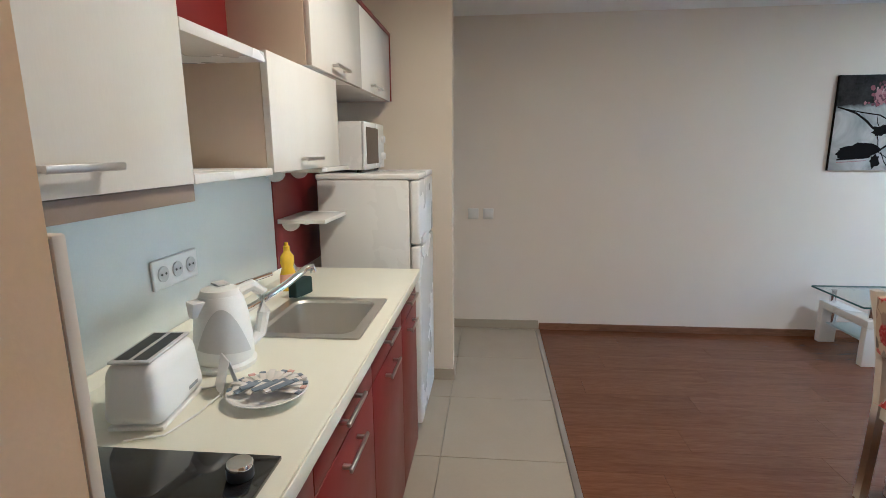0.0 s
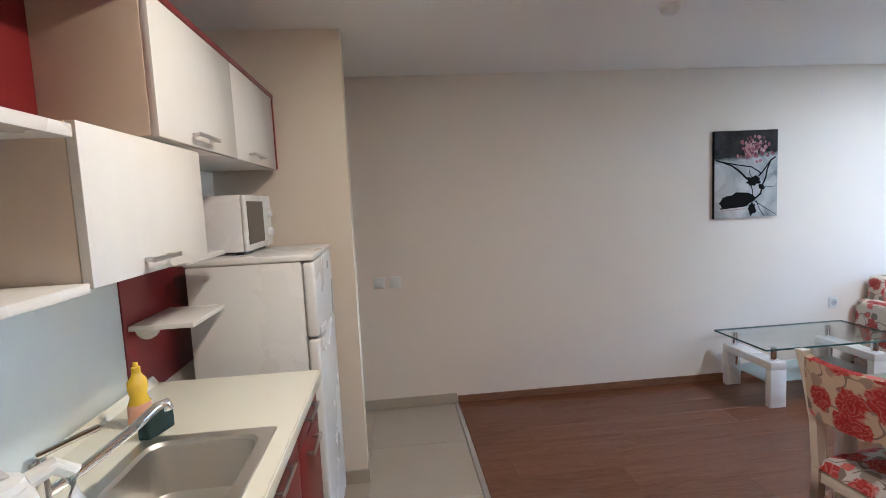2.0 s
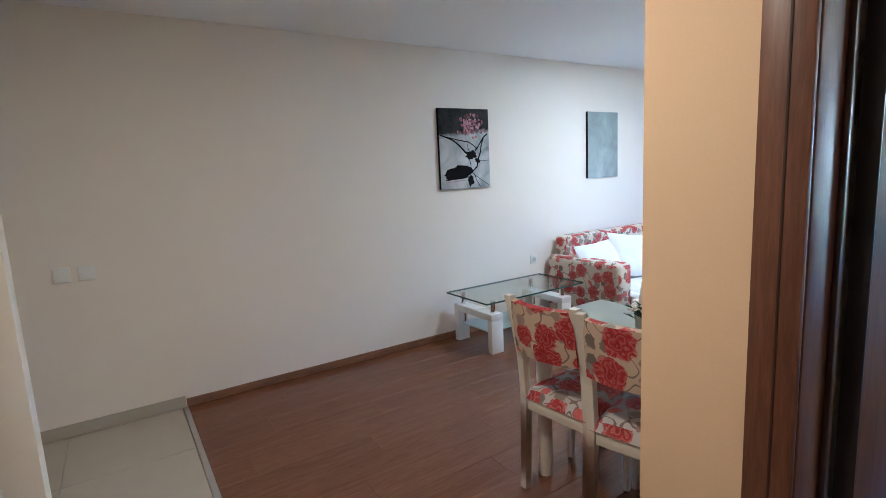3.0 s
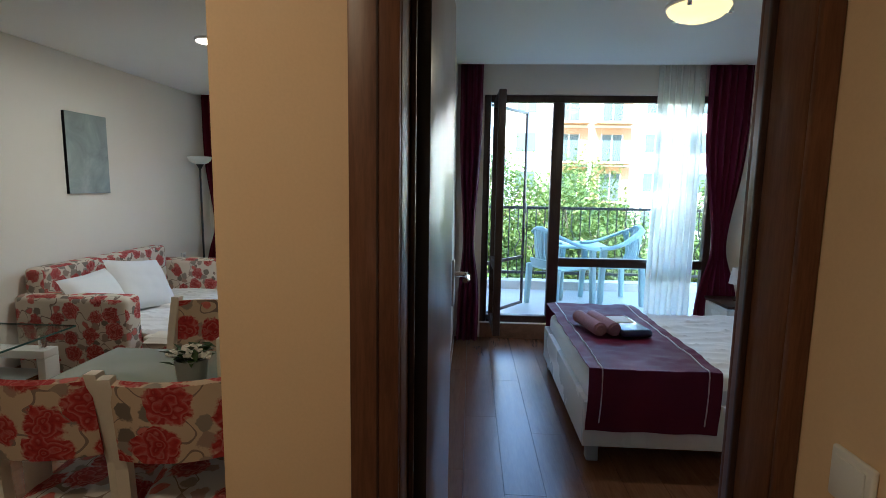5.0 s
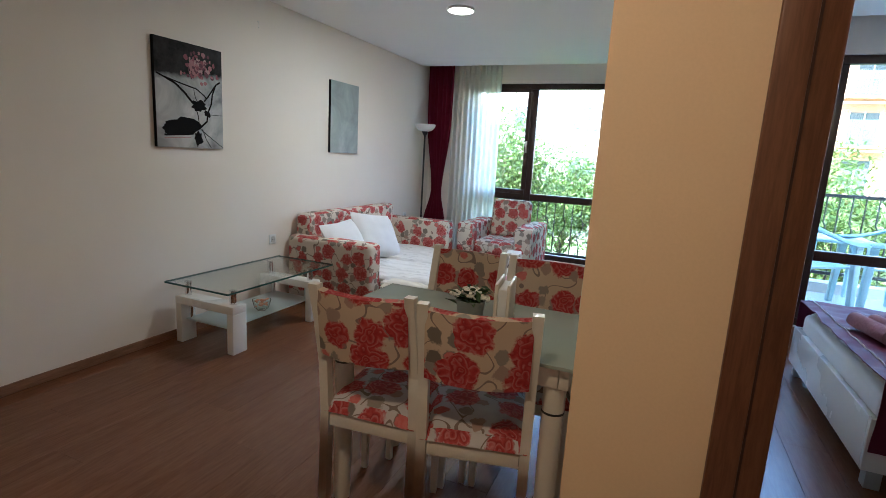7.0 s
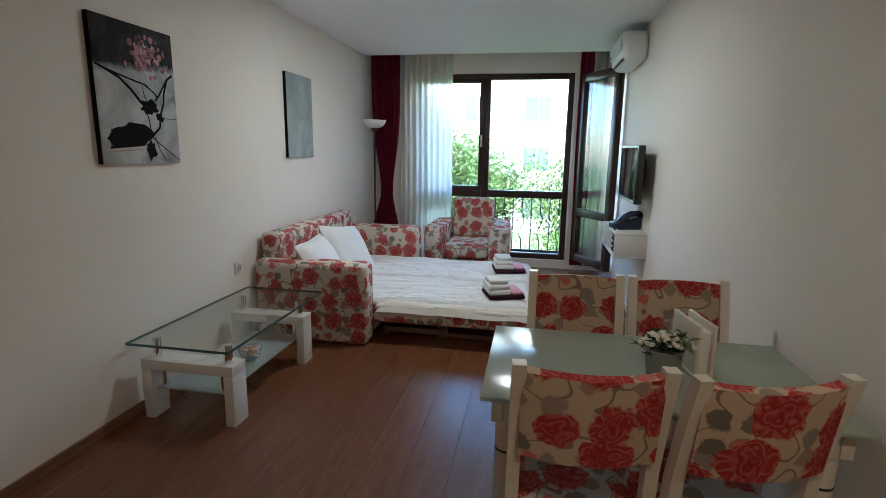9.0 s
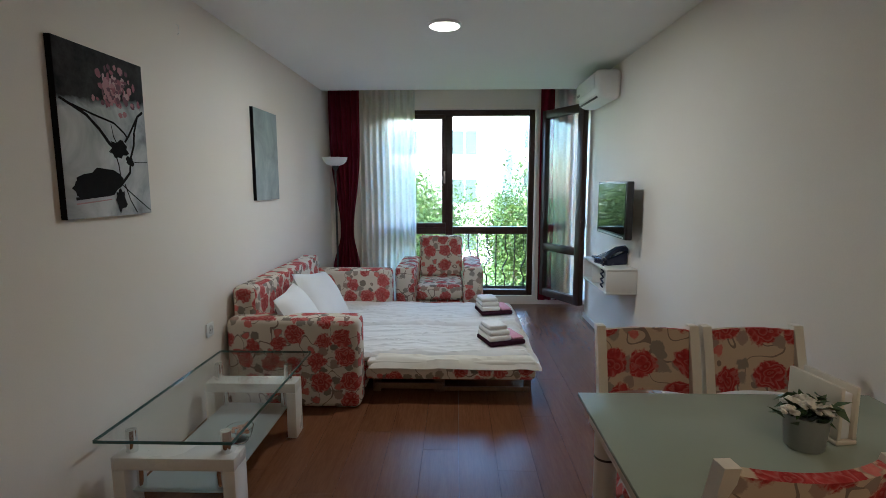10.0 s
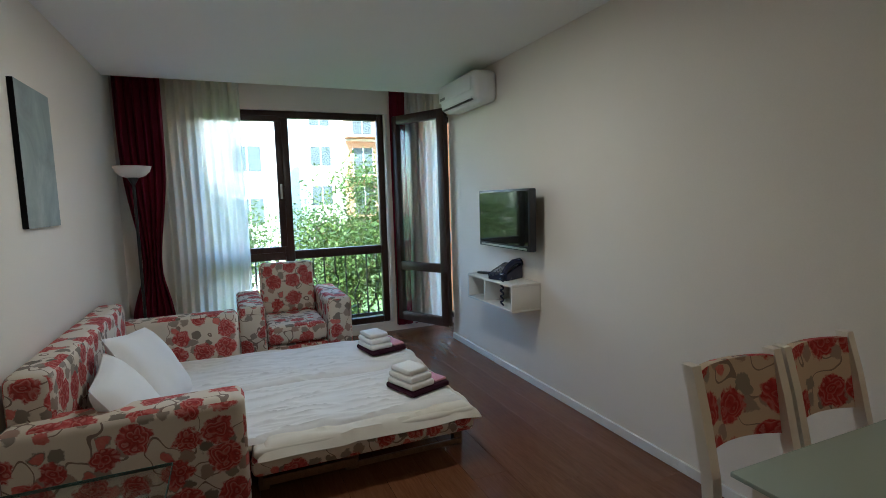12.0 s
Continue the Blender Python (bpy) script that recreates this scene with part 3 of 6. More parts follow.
window_1 = tagged(new("window_1"), "tall dark brown framed living room window with a fixed lower pane", "window", "", "structure")
bars(window_1, 6.90, [("frame_side", (1.89, 0.10, 1.955, 2.25)), ("frame_side", (3.595, 0.10, 3.66, 2.25)), ("frame_top", (1.955, 2.185, 3.595, 2.25)),
                      ("frame_bottom", (1.955, 0.10, 3.595, 0.165)), ("mullion", (2.83, 0.165, 2.915, 2.185)), ("transom", (1.955, 0.83, 2.83, 0.915)), ("transom", (2.915, 0.83, 3.595, 0.915))])
for y0, z0, y1, z1 in ((1.955, 0.165, 2.83, 0.83), (1.955, 0.915, 2.83, 2.185), (2.915, 0.165, 3.595, 0.83), (2.915, 0.915, 3.595, 2.185)):
    p = boxpart("pane", (6.93, y0 - 0.004, z0 - 0.004, 6.936, y1 + 0.004, z1 + 0.004), GLASS, window_1, 0)
    p.visible_shadow = False
bars(window_1, 6.885, [("sash_rail", (2.915, 0.905, 3.60, 0.96)), ("sash_stile", (2.895, 0.96, 2.955, 2.15)), ("sash_rail", (2.915, 2.15, 3.60, 2.20))])
boxpart("window_handle", (6.865, 2.915, 1.42, 6.885, 2.935, 1.56), ALU, window_1, 0.004)
boxpart("window_reveal", (6.852, 1.86, 0.10, 6.858, 1.885, 2.25), WHITE, window_1, 0.001)

door_2 = tagged(new("door_2"), "dark brown framed glass balcony door standing ajar", "door", "", "structure")
door_2.matrix_world = pose(6.85, 1.83, 0, 0, 0, 180 + 27.5)
sash(door_2, "stile", 0.70, 0.13, 2.22, 0.70, 0.085, 0.065)
bm = bmesh.new()
pipe(bm, [(0.655, 0.065, 1.05), (0.655, 0.11, 1.05), (0.655, 0.115, 0.95)], 0.009)
part("door_handle", bm, ALU, door_2)
frame_2 = tagged(new("door_frame"), "dark brown balcony door frame of the living room", "door frame", "", "structure")
bars(frame_2, 6.90, [("frame_side", (1.77, 0.05, 1.83, 2.25)), ("frame_side", (1.06, 0.05, 1.10, 2.25)), ("frame_top", (1.10, 2.19, 1.77, 2.25)), ("frame_sill", (1.10, 0.05, 1.77, 0.11))])

window_2 = tagged(new("window_2"), "dark brown framed bedroom window beside the balcony door", "window", "", "structure")
bars(window_2, 5.34, [("frame_side", (0.81, 0.14, 0.87, 2.22)), ("frame_top", (-1.14, 2.16, 0.81, 2.22)), ("frame_side", (-1.20, 0.14, -1.14, 2.22)),
                      ("frame_bottom", (-1.14, 0.14, 0.81, 0.205)), ("mullion", (0.155, 0.205, 0.255, 2.16)), ("transom", (-1.14, 0.68, 0.155, 0.76))])
for y0, z0, y1, z1 in ((-1.14, 0.205, 0.155, 0.68), (-1.14, 0.76, 0.155, 2.16)):
    p = boxpart("pane", (5.37, y0 - 0.004, z0 - 0.004, 5.376, y1 + 0.004, z1 + 0.004), GLASS, window_2, 0)
    p.visible_shadow = False
boxpart("sill_board", (5.290, -1.198, 0.0, 5.2985, 0.868, 0.138), SKIRT, window_2, 0.002, "brown board under the window")
door_3 = tagged(new("door_3"), "open dark brown framed glass balcony door of the bedroom", "door", "", "structure")
door_3.matrix_world = pose(5.335, 0.79, 0, 0, 0, 180 + 2)
sash(door_3, "stile", 0.56, 0.17, 2.17, 0.74, 0.075, 0.06)

screen_1 = tagged(new("screen_door"), "thin dark framed insect screen door opened outwards", "door", "", "structure")
screen_1.matrix_world = pose(5.44, 0.82, 0, 0, 0, -36)
for d in ((0, 0, 0.17, 0.03, 0.02, 2.17), (0.69, 0, 0.17, 0.72, 0.02, 2.17), (0.031, 0.001, 0.17, 0.689, 0.019, 0.20), (0.031, 0.001, 2.14, 0.689, 0.019, 2.17), (0.031, 0.001, 0.66, 0.689, 0.019, 0.69)):
    boxpart("frame_bar", d, FRAME, screen_1, 0.002)
boxpart("latch", (0.675, -0.02, 1.14, 0.71, 0.0, 1.24), BLACK, screen_1, 0.003)


# ---------------- curtains ----------------
def curtain(name, x, y0, y1, z0, z1, mat, label, folds, tie=None, depth=0.035, waist=0.35, pull=0.5):
    """A pleated curtain in the y-z plane; tie: the height where a band gathers it."""
    bm = bmesh.new()
    rnd = random.Random(name + str(y0))
    ph = [rnd.uniform(0, 6.28) for _ in range(4)]

    def fn(u, v):
        z = z0 + (z1 - z0) * v
        k = 1.0
        if tie:
            d = (z - tie) / (0.55 if z > tie else 0.30)
            k = 1 - (1 - waist) * math.exp(-d * d) * (1.0 if z > tie else 1.0)
            if z < tie:
                k = max(k, waist) * 1.0
        yc = y0 + (y1 - y0) * pull
        y = yc + (y0 + (y1 - y0) * u - yc) * k
        y += 0.012 * math.sin(v * 5 + ph[2]) * (1 - v)
        a = u * folds * 2 * math.pi
        dx = depth * (0.75 * math.sin(a + ph[0] + 0.5 * math.sin(v * 3 + ph[3])) + 0.35 * math.sin(a * 0.47 + ph[1] + v * 1.7)) * (0.75 + 0.25 * k)
        return (x + dx, y, z)

    sheet_mesh(bm, int(folds * 12), 44, fn, 0.002)
    return single(name, bm, mat, label, "curtain")


curtain("curtain", 6.66, 3.86, 4.20, 0.03, 2.50, BURGUNDY, "burgundy curtain gathered by a tie-back", 6, 0.88, 0.035, 0.42, 0.45)
curtain("sheer_curtain", 6.74, 3.25, 3.88, 0.03, 2.50, SHEER, "sheer white voile curtain hanging to the floor", 9, None, 0.028)
curtain("curtain", 6.83, 1.50, 1.84, 0.06, 2.50, BURGUNDY, "burgundy curtain behind the balcony door", 5, None, 0.014)
curtain("sheer_curtain", 6.765, 1.25, 1.70, 0.08, 2.50, VOILE, "sheer white curtain behind the balcony door", 5, 0.95, 0.022, 0.88, 0.5)
curtain("curtain", 5.10, 0.89, 1.08, 0.03, 2.50, PLUM, "plum curtain beside the open balcony door", 4, 0.92, 0.03, 0.5, 0.6)
curtain("sheer_curtain", 5.20, -1.00, -0.60, 0.03, 2.50, SHEER, "sheer white bedroom curtain", 8, None, 0.03)
curtain("curtain", 5.08, -1.33, -0.97, 0.03, 2.50, PLUM, "plum bedroom curtain gathered by a tie-back", 6, 0.92, 0.035, 0.35, 0.55)


# ---------------- outside ----------------
structure("ground", [(6.5, -160, -3.6, 260, 160, -3.5)], GRASS, "green lawn below the flat", "ground")
structure("balcony_floor", [(5.5, -3.6, -0.2, 7.15, 0.95, 0.13)], BALCTILE, "pale tiled balcony floor", "balcony")
structure("balcony_parapet", [(6.95, -3.6, 0.13, 7.15, 0.95, 0.235), (5.5, -3.75, -0.2, 7.15, -3.6, 1.2)], STONE, "low pale stone balcony kerb", "balcony")
structure("facade_orange", [(7.07, 0.952, -3.5, 8.6, 1.052, 2.66)], ORANGE, "orange rendered outer wall beside the balcony door", "facade")


def railing(name, x, y0, y1, z0, z1, label):
    t = thing(name, label, "railing")
    for z in (z0, z1):
        boxpart("rail", (x - 0.012, y0, z - 0.017, x + 0.012, y1, z + 0.017), IRON, t, 0.003)
    n = int((y1 - y0) / 0.11)
    for i in range(n + 1):
        y = y0 + (y1 - y0) * i / n
        bm = bmesh.new()
        if i % 2:
            zc = z0 + (z1 - z0) * 0.45
            pts = [(x, y, z0)] + [(x, y + 0.03 * math.sin(k / 12 * 2 * math.pi), zc - 0.17 + 0.34 * k / 12) for k in range(13)] + [(x, y, z1)]
            pipe(bm, pts, 0.008, 6)
            part("scrolled_bar", bm, IRON, t)
        else:
            rod(bm, (x, y, z0 - (0.08 if i % 4 == 0 else 0)), (x, y, z1), 0.008, None, 6)
            part("bar", bm, IRON, t)
    return t


railing("balcony_railing", 7.05, -3.5, 0.93, 0.33, 1.15, "black wrought iron railing of the bedroom balcony")
railing("window_railing", 7.075, 1.86, 3.75, 0.16, 0.84, "black wrought iron railing outside the living room window")


# ---------------- sofa bed and armchair ----------------
sofa = thing("sofa_bed", "sofa bed in rose-printed cream cloth, pulled out and made up", "sofa", (4.02, 4.235, 0))
boxpart("armrest", (0.0, -0.845, 0.0, 0.19, -0.005, 0.585), FLORAL, sofa, 0.045, "", 5)
boxpart("armrest", (1.60, -0.845, 0.0, 1.79, -0.005, 0.62), FLORAL, sofa, 0.045, "", 5)
boxpart("backrest", (0.10, -0.17, 0.10, 1.60, -0.01, 0.765), FLORAL, sofa, 0.04, "", 5)
boxpart("seat_base", (0.192, -0.85, 0.05, 1.598, -0.172, 0.24), FLORAL, sofa, 0.03)
boxpart("pull_out_base", (0.13, -1.97, 0.14, 1.60, -0.852, 0.225), FLORAL, sofa, 0.03)
for y0, y1 in ((-1.96, -1.91), (-1.37, -1.30), (-0.93, -0.88)):
    boxpart("bed_leg", (0.28, y0, 0.0, 0.33, y1, 0.138), PINE, sofa, 0.004)
    boxpart("bed_leg", (1.50, y0, 0.0, 1.55, y1, 0.138), PINE, sofa, 0.004)
boxpart("side_rail", (0.262, -1.95, 0.015, 0.279, -1.30, 0.045), PINE, sofa, 0.004)
boxpart("side_rail", (0.255, -1.36, 0.030, 0.279, -0.90, 0.072), PINE, sofa, 0.004)
boxpart("side_rail", (0.262, -1.95, 0.095, 0.279, -0.90, 0.132), PINE, sofa, 0.004)


def duvet(name, x0, x1, y0, y1, z, drop, label, mat, seed, edge=0.05):
    """A spread cover with soft folds, its rim falling by drop."""
    bm = bmesh.new()
    off = Vector((seed * 7.3, seed * 3.1, 0))

    def fn(u, v):
        x, y = x0 + (x1 - x0) * u, y0 + (y1 - y0) * v
        e = min(u * (x1 - x0), (1 - u) * (x1 - x0), v * (y1 - y0), (1 - v) * (y1 - y0)) / edge
        k = min(1.0, e)
        h = z - drop * (1 - math.sin(k * math.pi / 2))
        p = Vector((x, y, 0))
        w = noise.noise(Vector((x * 3.0, y * 3.0, 0)) + off) * 0.010 + noise.noise(Vector((x * 17, y * 2.2, 2)) + off) * 0.006
        w += 0.010 * (1 - min(1, 4 * abs(noise.noise(Vector((x * 8 + y * 1.1, y * 1.3 - x * 0.5, 5)) + off)))) ** 2
        w += 0.007 * (1 - min(1, 5 * abs(noise.noise(Vector((x * 15 - y * 1.5, y * 2.0 + x, 9)) + off)))) ** 2
        return (x + 0.01 * noise.noise(p * 5 + off), y + 0.014 * noise.noise(p * 6 + off), h + w)

    sheet_mesh(bm, 90, 90, fn, 0.006)
    return single(name, bm, mat, label, "bedding")


bm = bmesh.new()
box(bm, 4.15, 2.26, 0.226, 5.63, 3.37, 0.272, 0.02, 3)
box(bm, 4.22, 3.37, 0.242, 5.61, 4.05, 0.272, 0.012, 3)
single("mattress", bm, SHEET, "thin mattress under a cream sheet on the sofa bed", "mattress")
duvet("bed_sheet", 4.125, 5.65, 2.235, 3.36, 0.282, 0.055, "cream fitted sheet with a hanging edge", SHEET, 1, 0.07)
duvet("duvet", 4.22, 4.90, 2.29, 4.02, 0.303, 0.030, "rumpled white duvet spread on the sofa bed", LINEN, 2)
duvet("duvet", 4.86, 5.60, 2.27, 4.02, 0.322, 0.040, "rumpled white duvet spread on the sofa bed", LINEN, 3)


def pillow(x, y, z, rx, ry, rz, w, h, label, mat=LINEN, name="pillow", thick=0.085):
    bm = bmesh.new()
    n = 18
    for s in (1, -1):
        def fn(u, v):
            a, b = 2 * u - 1, 2 * v - 1
            t = (max(0, 1 - abs(a) ** 2.6) * max(0, 1 - abs(b) ** 2.6)) ** 0.5
            pinch = 1 - 0.06 * (1 - abs(a)) * abs(b) - 0.06 * (1 - abs(b)) * abs(a)
            q = Vector((a * w / 2 * pinch, b * h / 2 * pinch, s * thick * t))
            q.z += 0.008 * noise.noise(Vector((a * 3, b * 3, s + x))) * t
            return q
        sheet_mesh(bm, n, n, fn)
    bmesh.ops.remove_doubles(bm, verts=bm.verts, dist=0.0008)
    ob = single(name, bm, mat, label, "pillow")
    ob.matrix_world = pose(x, y, z, rx, ry, rz)
    return ob


pillow(4.38, 3.85, 0.49, 58, 0, 6, 0.58, 0.46, "white pillow leaning on the sofa back")
pillow(4.86, 3.83, 0.515, 58, 8, -10, 0.58, 0.48, "white pillow leaning on the sofa back")


def towel_stack(x, y, z, rz, label):
    t = thing("towel_stack", label, "towels", (x, y, z), rz, "towels on the sofa bed")
    t.scale = (0.86, 0.86, 1.3)
    boxpart("folded_towel", (-0.145, -0.19, 0.0, 0.145, 0.12, 0.024), DARKTOWEL, t, 0.011, "plum bath mat", 3)
    boxpart("towel_border", (-0.12, -0.185, 0.0245, 0.15, -0.085, 0.036), PINKTRIM, t, 0.008, "pink patterned border", 3)
    for i, (w, d, h) in enumerate(((0.135, 0.10, 0.026), (0.13, 0.095, 0.026), (0.115, 0.085, 0.024))):
        z0 = 0.025 + sum((0.027, 0.027, 0.025)[:i])
        boxpart("folded_towel", (-w + 0.012 * i, -d + 0.03, z0, w - 0.01, d + 0.02, z0 + h), TOWEL, t, 0.0125, "", 4)
    return t


towel_stack(5.20, 2.50, 0.334, 12, "stack of folded white towels on a plum mat")
towel_stack(4.45, 2.50, 0.315, 20, "stack of folded white towels on a plum mat with pink border")

arm = thing("armchair", "boxy armchair in cream cloth with red roses", "armchair", (5.87, 2.955, 0))
boxpart("armrest", (0.0, 0.235, 0.03, 0.80, 0.435, 0.605), FLORAL, arm, 0.04, "", 5)
boxpart("armrest", (0.0, -0.435, 0.03, 0.80, -0.235, 0.605), FLORAL, arm, 0.04, "", 5)
boxpart("seat_base", (0.015, -0.233, 0.03, 0.62, 0.233, 0.26), FLORAL, arm, 0.02)
boxpart("seat_cushion", (0.005, -0.232, 0.262, 0.60, 0.232, 0.42), FLORAL, arm, 0.045, "", 5)
bm = bmesh.new()
box(bm, -0.09, -0.232, 0.0, 0.09, 0.232, 0.46, 0.045, 5, pose(0.66, 0, 0.39, 0, 10, 0))
part("back_cushion", bm, FLORAL, arm)
boxpart("back_panel", (0.72, -0.233, 0.03, 0.80, 0.233, 0.62), FLORAL, arm, 0.03)

# ---------------- floor lamp ----------------
fl = thing("floor_lamp", "black floor lamp with a white bowl shade", "floor lamp", (6.31, 4.055, 0))
bm = bmesh.new()
turned(bm, [(0.125, 0.0), (0.13, 0.012), (0.11, 0.022), (0.03, 0.032), (0.015, 0.05)])
part("base", bm, BLACK, fl)
bm = bmesh.new()
rod(bm, (0, 0, 0.04), (0, 0, 1.56), 0.011)
turned(bm, [(0.011, 1.55), (0.03, 1.585), (0.045, 1.61)], 16)
part("pole", bm, BLACK, fl)
bm = bmesh.new()
turned(bm, [(0.045, 1.605), (0.085, 1.62), (0.115, 1.65), (0.13, 1.69), (0.126, 1.69), (0.11, 1.654), (0.08, 1.628), (0.02, 1.615)], 28)
part("shade", bm, PLASTIC, fl, "white bowl shade")

# ---------------- coffee table ----------------
ct = thing("coffee_table", "low glass coffee table on white bridge legs", "coffee table", (2.82, 3.657, 0))
top = boxpart("glass_top", (0, 0, 0.412, 1.07, 0.545, 0.422), TABLEGLASS, ct, 0.0)
top.visible_shadow = False
for d in ((0, -0.003, 0.411, 1.07, 0, 0.423), (0, 0.545, 0.411, 1.07, 0.548, 0.423), (-0.003, 0, 0.411, 0, 0.545, 0.423), (1.07, 0, 0.411, 1.073, 0.545, 0.423)):
    boxpart("glass_edge", d, GLASSEDGE, top, 0)
for x0 in (0.055, 0.825):
    leg = boxpart("bridge_leg", (x0, 0.02, 0.265, x0 + 0.115, 0.525, 0.318), WHITE, ct)
    boxpart("leg_post", (x0, 0.02, 0.0, x0 + 0.115, 0.072, 0.264), WHITE, leg)
    boxpart("leg_post", (x0, 0.473, 0.0, x0 + 0.115, 0.525, 0.264), WHITE, leg)
    for y in (0.075, 0.47):
        bm = bmesh.new()
        rod(bm, (x0 + 0.058, y, 0.318), (x0 + 0.058, y, 0.411), 0.022, None, 20)
        part("chrome_spacer", bm, CHROME, leg, "chrome spacer")
        bm = bmesh.new()
        rod(bm, (x0 + 0.058, y + (0.03 if y < 0.2 else -0.03), 0.165), (x0 + 0.058, y + (0.03 if y < 0.2 else -0.03), 0.264), 0.018, None, 20)
        part("chrome_hanger", bm, CHROME, leg, "chrome hanger")
boxpart("glass_shelf", (0.08, 0.085, 0.157, 0.92, 0.46, 0.165), FROSTSHELF, ct, 0.001, "frosted lower glass shelf")
bowl = thing("glass_bowl", "small glass bowl of dried petals on the table shelf", "bowl", (3.30, 3.84, 0.165))
bm = bmesh.new()
turned(bm, [(0.03, 0.0), (0.05, 0.02), (0.062, 0.06), (0.065, 0.075), (0.061, 0.075), (0.055, 0.05), (0.04, 0.015)], 24)
part("bowl", bm, glass("clear_glass", (0.9, 0.95, 0.93), 0.02), bowl)
bm = bmesh.new()
rnd = random.Random(4)
for i in range(26):
    a, r = rnd.uniform(0, 6.28), rnd.uniform(0, 0.042)
    bmesh.ops.create_icosphere(bm, subdivisions=1, radius=rnd.uniform(0.008, 0.014), matrix=Matrix.Translation((r * math.cos(a), r * math.sin(a), 0.03 + rnd.uniform(0, 0.05))) @ Matrix.Diagonal((1, 1, 0.6, 1)))
part("dried_petals", bm, ORANGE_LABEL, bowl, "brown and pink dried petals")

# ---------------- dining table and chairs ----------------
dt = thing("dining_table", "dining table with a frosted glass top and white legs", "dining table", (2.02, 1.465, 0))
boxpart("tabletop", (0.0, 0.0, 0.728, 0.56, 0.925, 0.740), FROST, dt, 0.002, "frosted greenish glass top", 2)
boxpart("apron", (0.03, 0.03, 0.655, 0.53, 0.06, 0.727), CHAIRWOOD, dt)
boxpart("apron", (0.03, 0.865, 0.655, 0.53, 0.895, 0.727), CHAIRWOOD, dt)
boxpart("apron", (0.03, 0.062, 0.655, 0.06, 0.863, 0.727), CHAIRWOOD, dt)
boxpart("apron", (0.50, 0.062, 0.655, 0.53, 0.863, 0.727), CHAIRWOOD, dt)
boxpart("undershelf", (0.062, 0.062, 0.700, 0.498, 0.863, 0.712), WHITE, dt)
for x in (0.075, 0.485):
    for y in (0.075, 0.85):
        bm = bmesh.new()
        rod(bm, (x, y, 0.0), (x, y, 0.655), 0.032, 0.036, 20)
        lg = part("leg", bm, CHAIRWOOD, dt)
        bm = bmesh.new()
        rod(bm, (x, y, 0.56), (x, y, 0.567), 0.0365, None, 20)
        part("leg_ring", bm, BLACK, lg)


def dining_chair(m):
    """Faces local +x; the back stands at x = 0."""
    c = thing("dining_chair", "cream wooden dining chair with rose-printed back and seat", "chair", (0, 0, 0), 0, "chairs round the dining table")
    w = 0.165
    for s in (-1, 1):
        bm = bmesh.new()
        prof = [(0.035, 0.0), (0.045, 0.22), (0.05, 0.44), (0.035, 0.62), (0.0, 0.78), (-0.035, 0.905)]
        for (xa, za), (xb, zb) in zip(prof, prof[1:]):
            vs = box(bm, -0.018, -0.016, 0, 0.018, 0.016, 1)
            for v in vs:
                k = v.co.z
                v.co = Vector((v.co.x + xa + (xb - xa) * k, v.co.y + s * w, za + (zb - za) * k))
        bmesh.ops.remove_doubles(bm, verts=bm.verts, dist=0.001)
        part("back_post", bm, CHAIRWOOD, c)
        bm = bmesh.new()
        vs = box(bm, -0.018, -0.018, 0.0, 0.018, 0.018, 0.43, 0.004)
        for v in vs:
            k = 0.7 + 0.3 * v.co.z / 0.43
            v.co = Vector((v.co.x * k + 0.375, v.co.y * k + s * 0.172, v.co.z))
        part("front_leg", bm, CHAIRWOOD, c)
        boxpart("side_rail", (0.06, s * w - 0.011, 0.375, 0.365, s * w + 0.011, 0.43), CHAIRWOOD, c)
    boxpart("front_rail", (0.365, -0.152, 0.375, 0.385, 0.152, 0.43), CHAIRWOOD, c)
    boxpart("back_rail", (0.04, -0.148, 0.375, 0.06, 0.148, 0.43), CHAIRWOOD, c)
    bm = bmesh.new()

    def back(u, v):
        y = (2 * u - 1) * (w - 0.018)
        z = 0.665 + 0.225 * v
        x = -0.033 * (z - 0.66) / 0.225 + 0.018 - 0.035 * (1 - (2 * u - 1) ** 2)
        return (x, y, z)
    sheet_mesh(bm, 14, 6, back, 0.028)
    part("back_pad", bm, FLORAL_CHAIR_DIM, c, "rose-printed back pad")
    bm = bmesh.new()

    def seat(u, v):
        a, b = 2 * u - 1, 2 * v - 1
        t = (max(0, 1 - abs(a) ** 5) * max(0, 1 - abs(b) ** 5)) ** 0.5
        return (0.218 + a * 0.188, b * (0.172 + 0.016 * u), 0.432 + 0.055 * t)
    sheet_mesh(bm, 16, 16, seat)
    es = [e for e in bm.edges if e.is_boundary]
    bmesh.ops.edgeloop_fill(bm, edges=es)
    part("seat_pad", bm, FLORAL_SEAT, c, "pale rose-printed seat pad")
    c.matrix_world = m
    return c


CHAIRS = ((1.930, 2.128, 0, 5), (1.952, 1.752, 0, 13), (2.765, 2.098, 0, 180), (2.770, 1.722, 0, 182))
first = dining_chair(pose(*CHAIRS[0][:3], 0, 0, CHAIRS[0][3]))
for x, y, z, a in CHAIRS[1:]:
    copy_thing(first, pose(x, y, z, 0, 0, a))

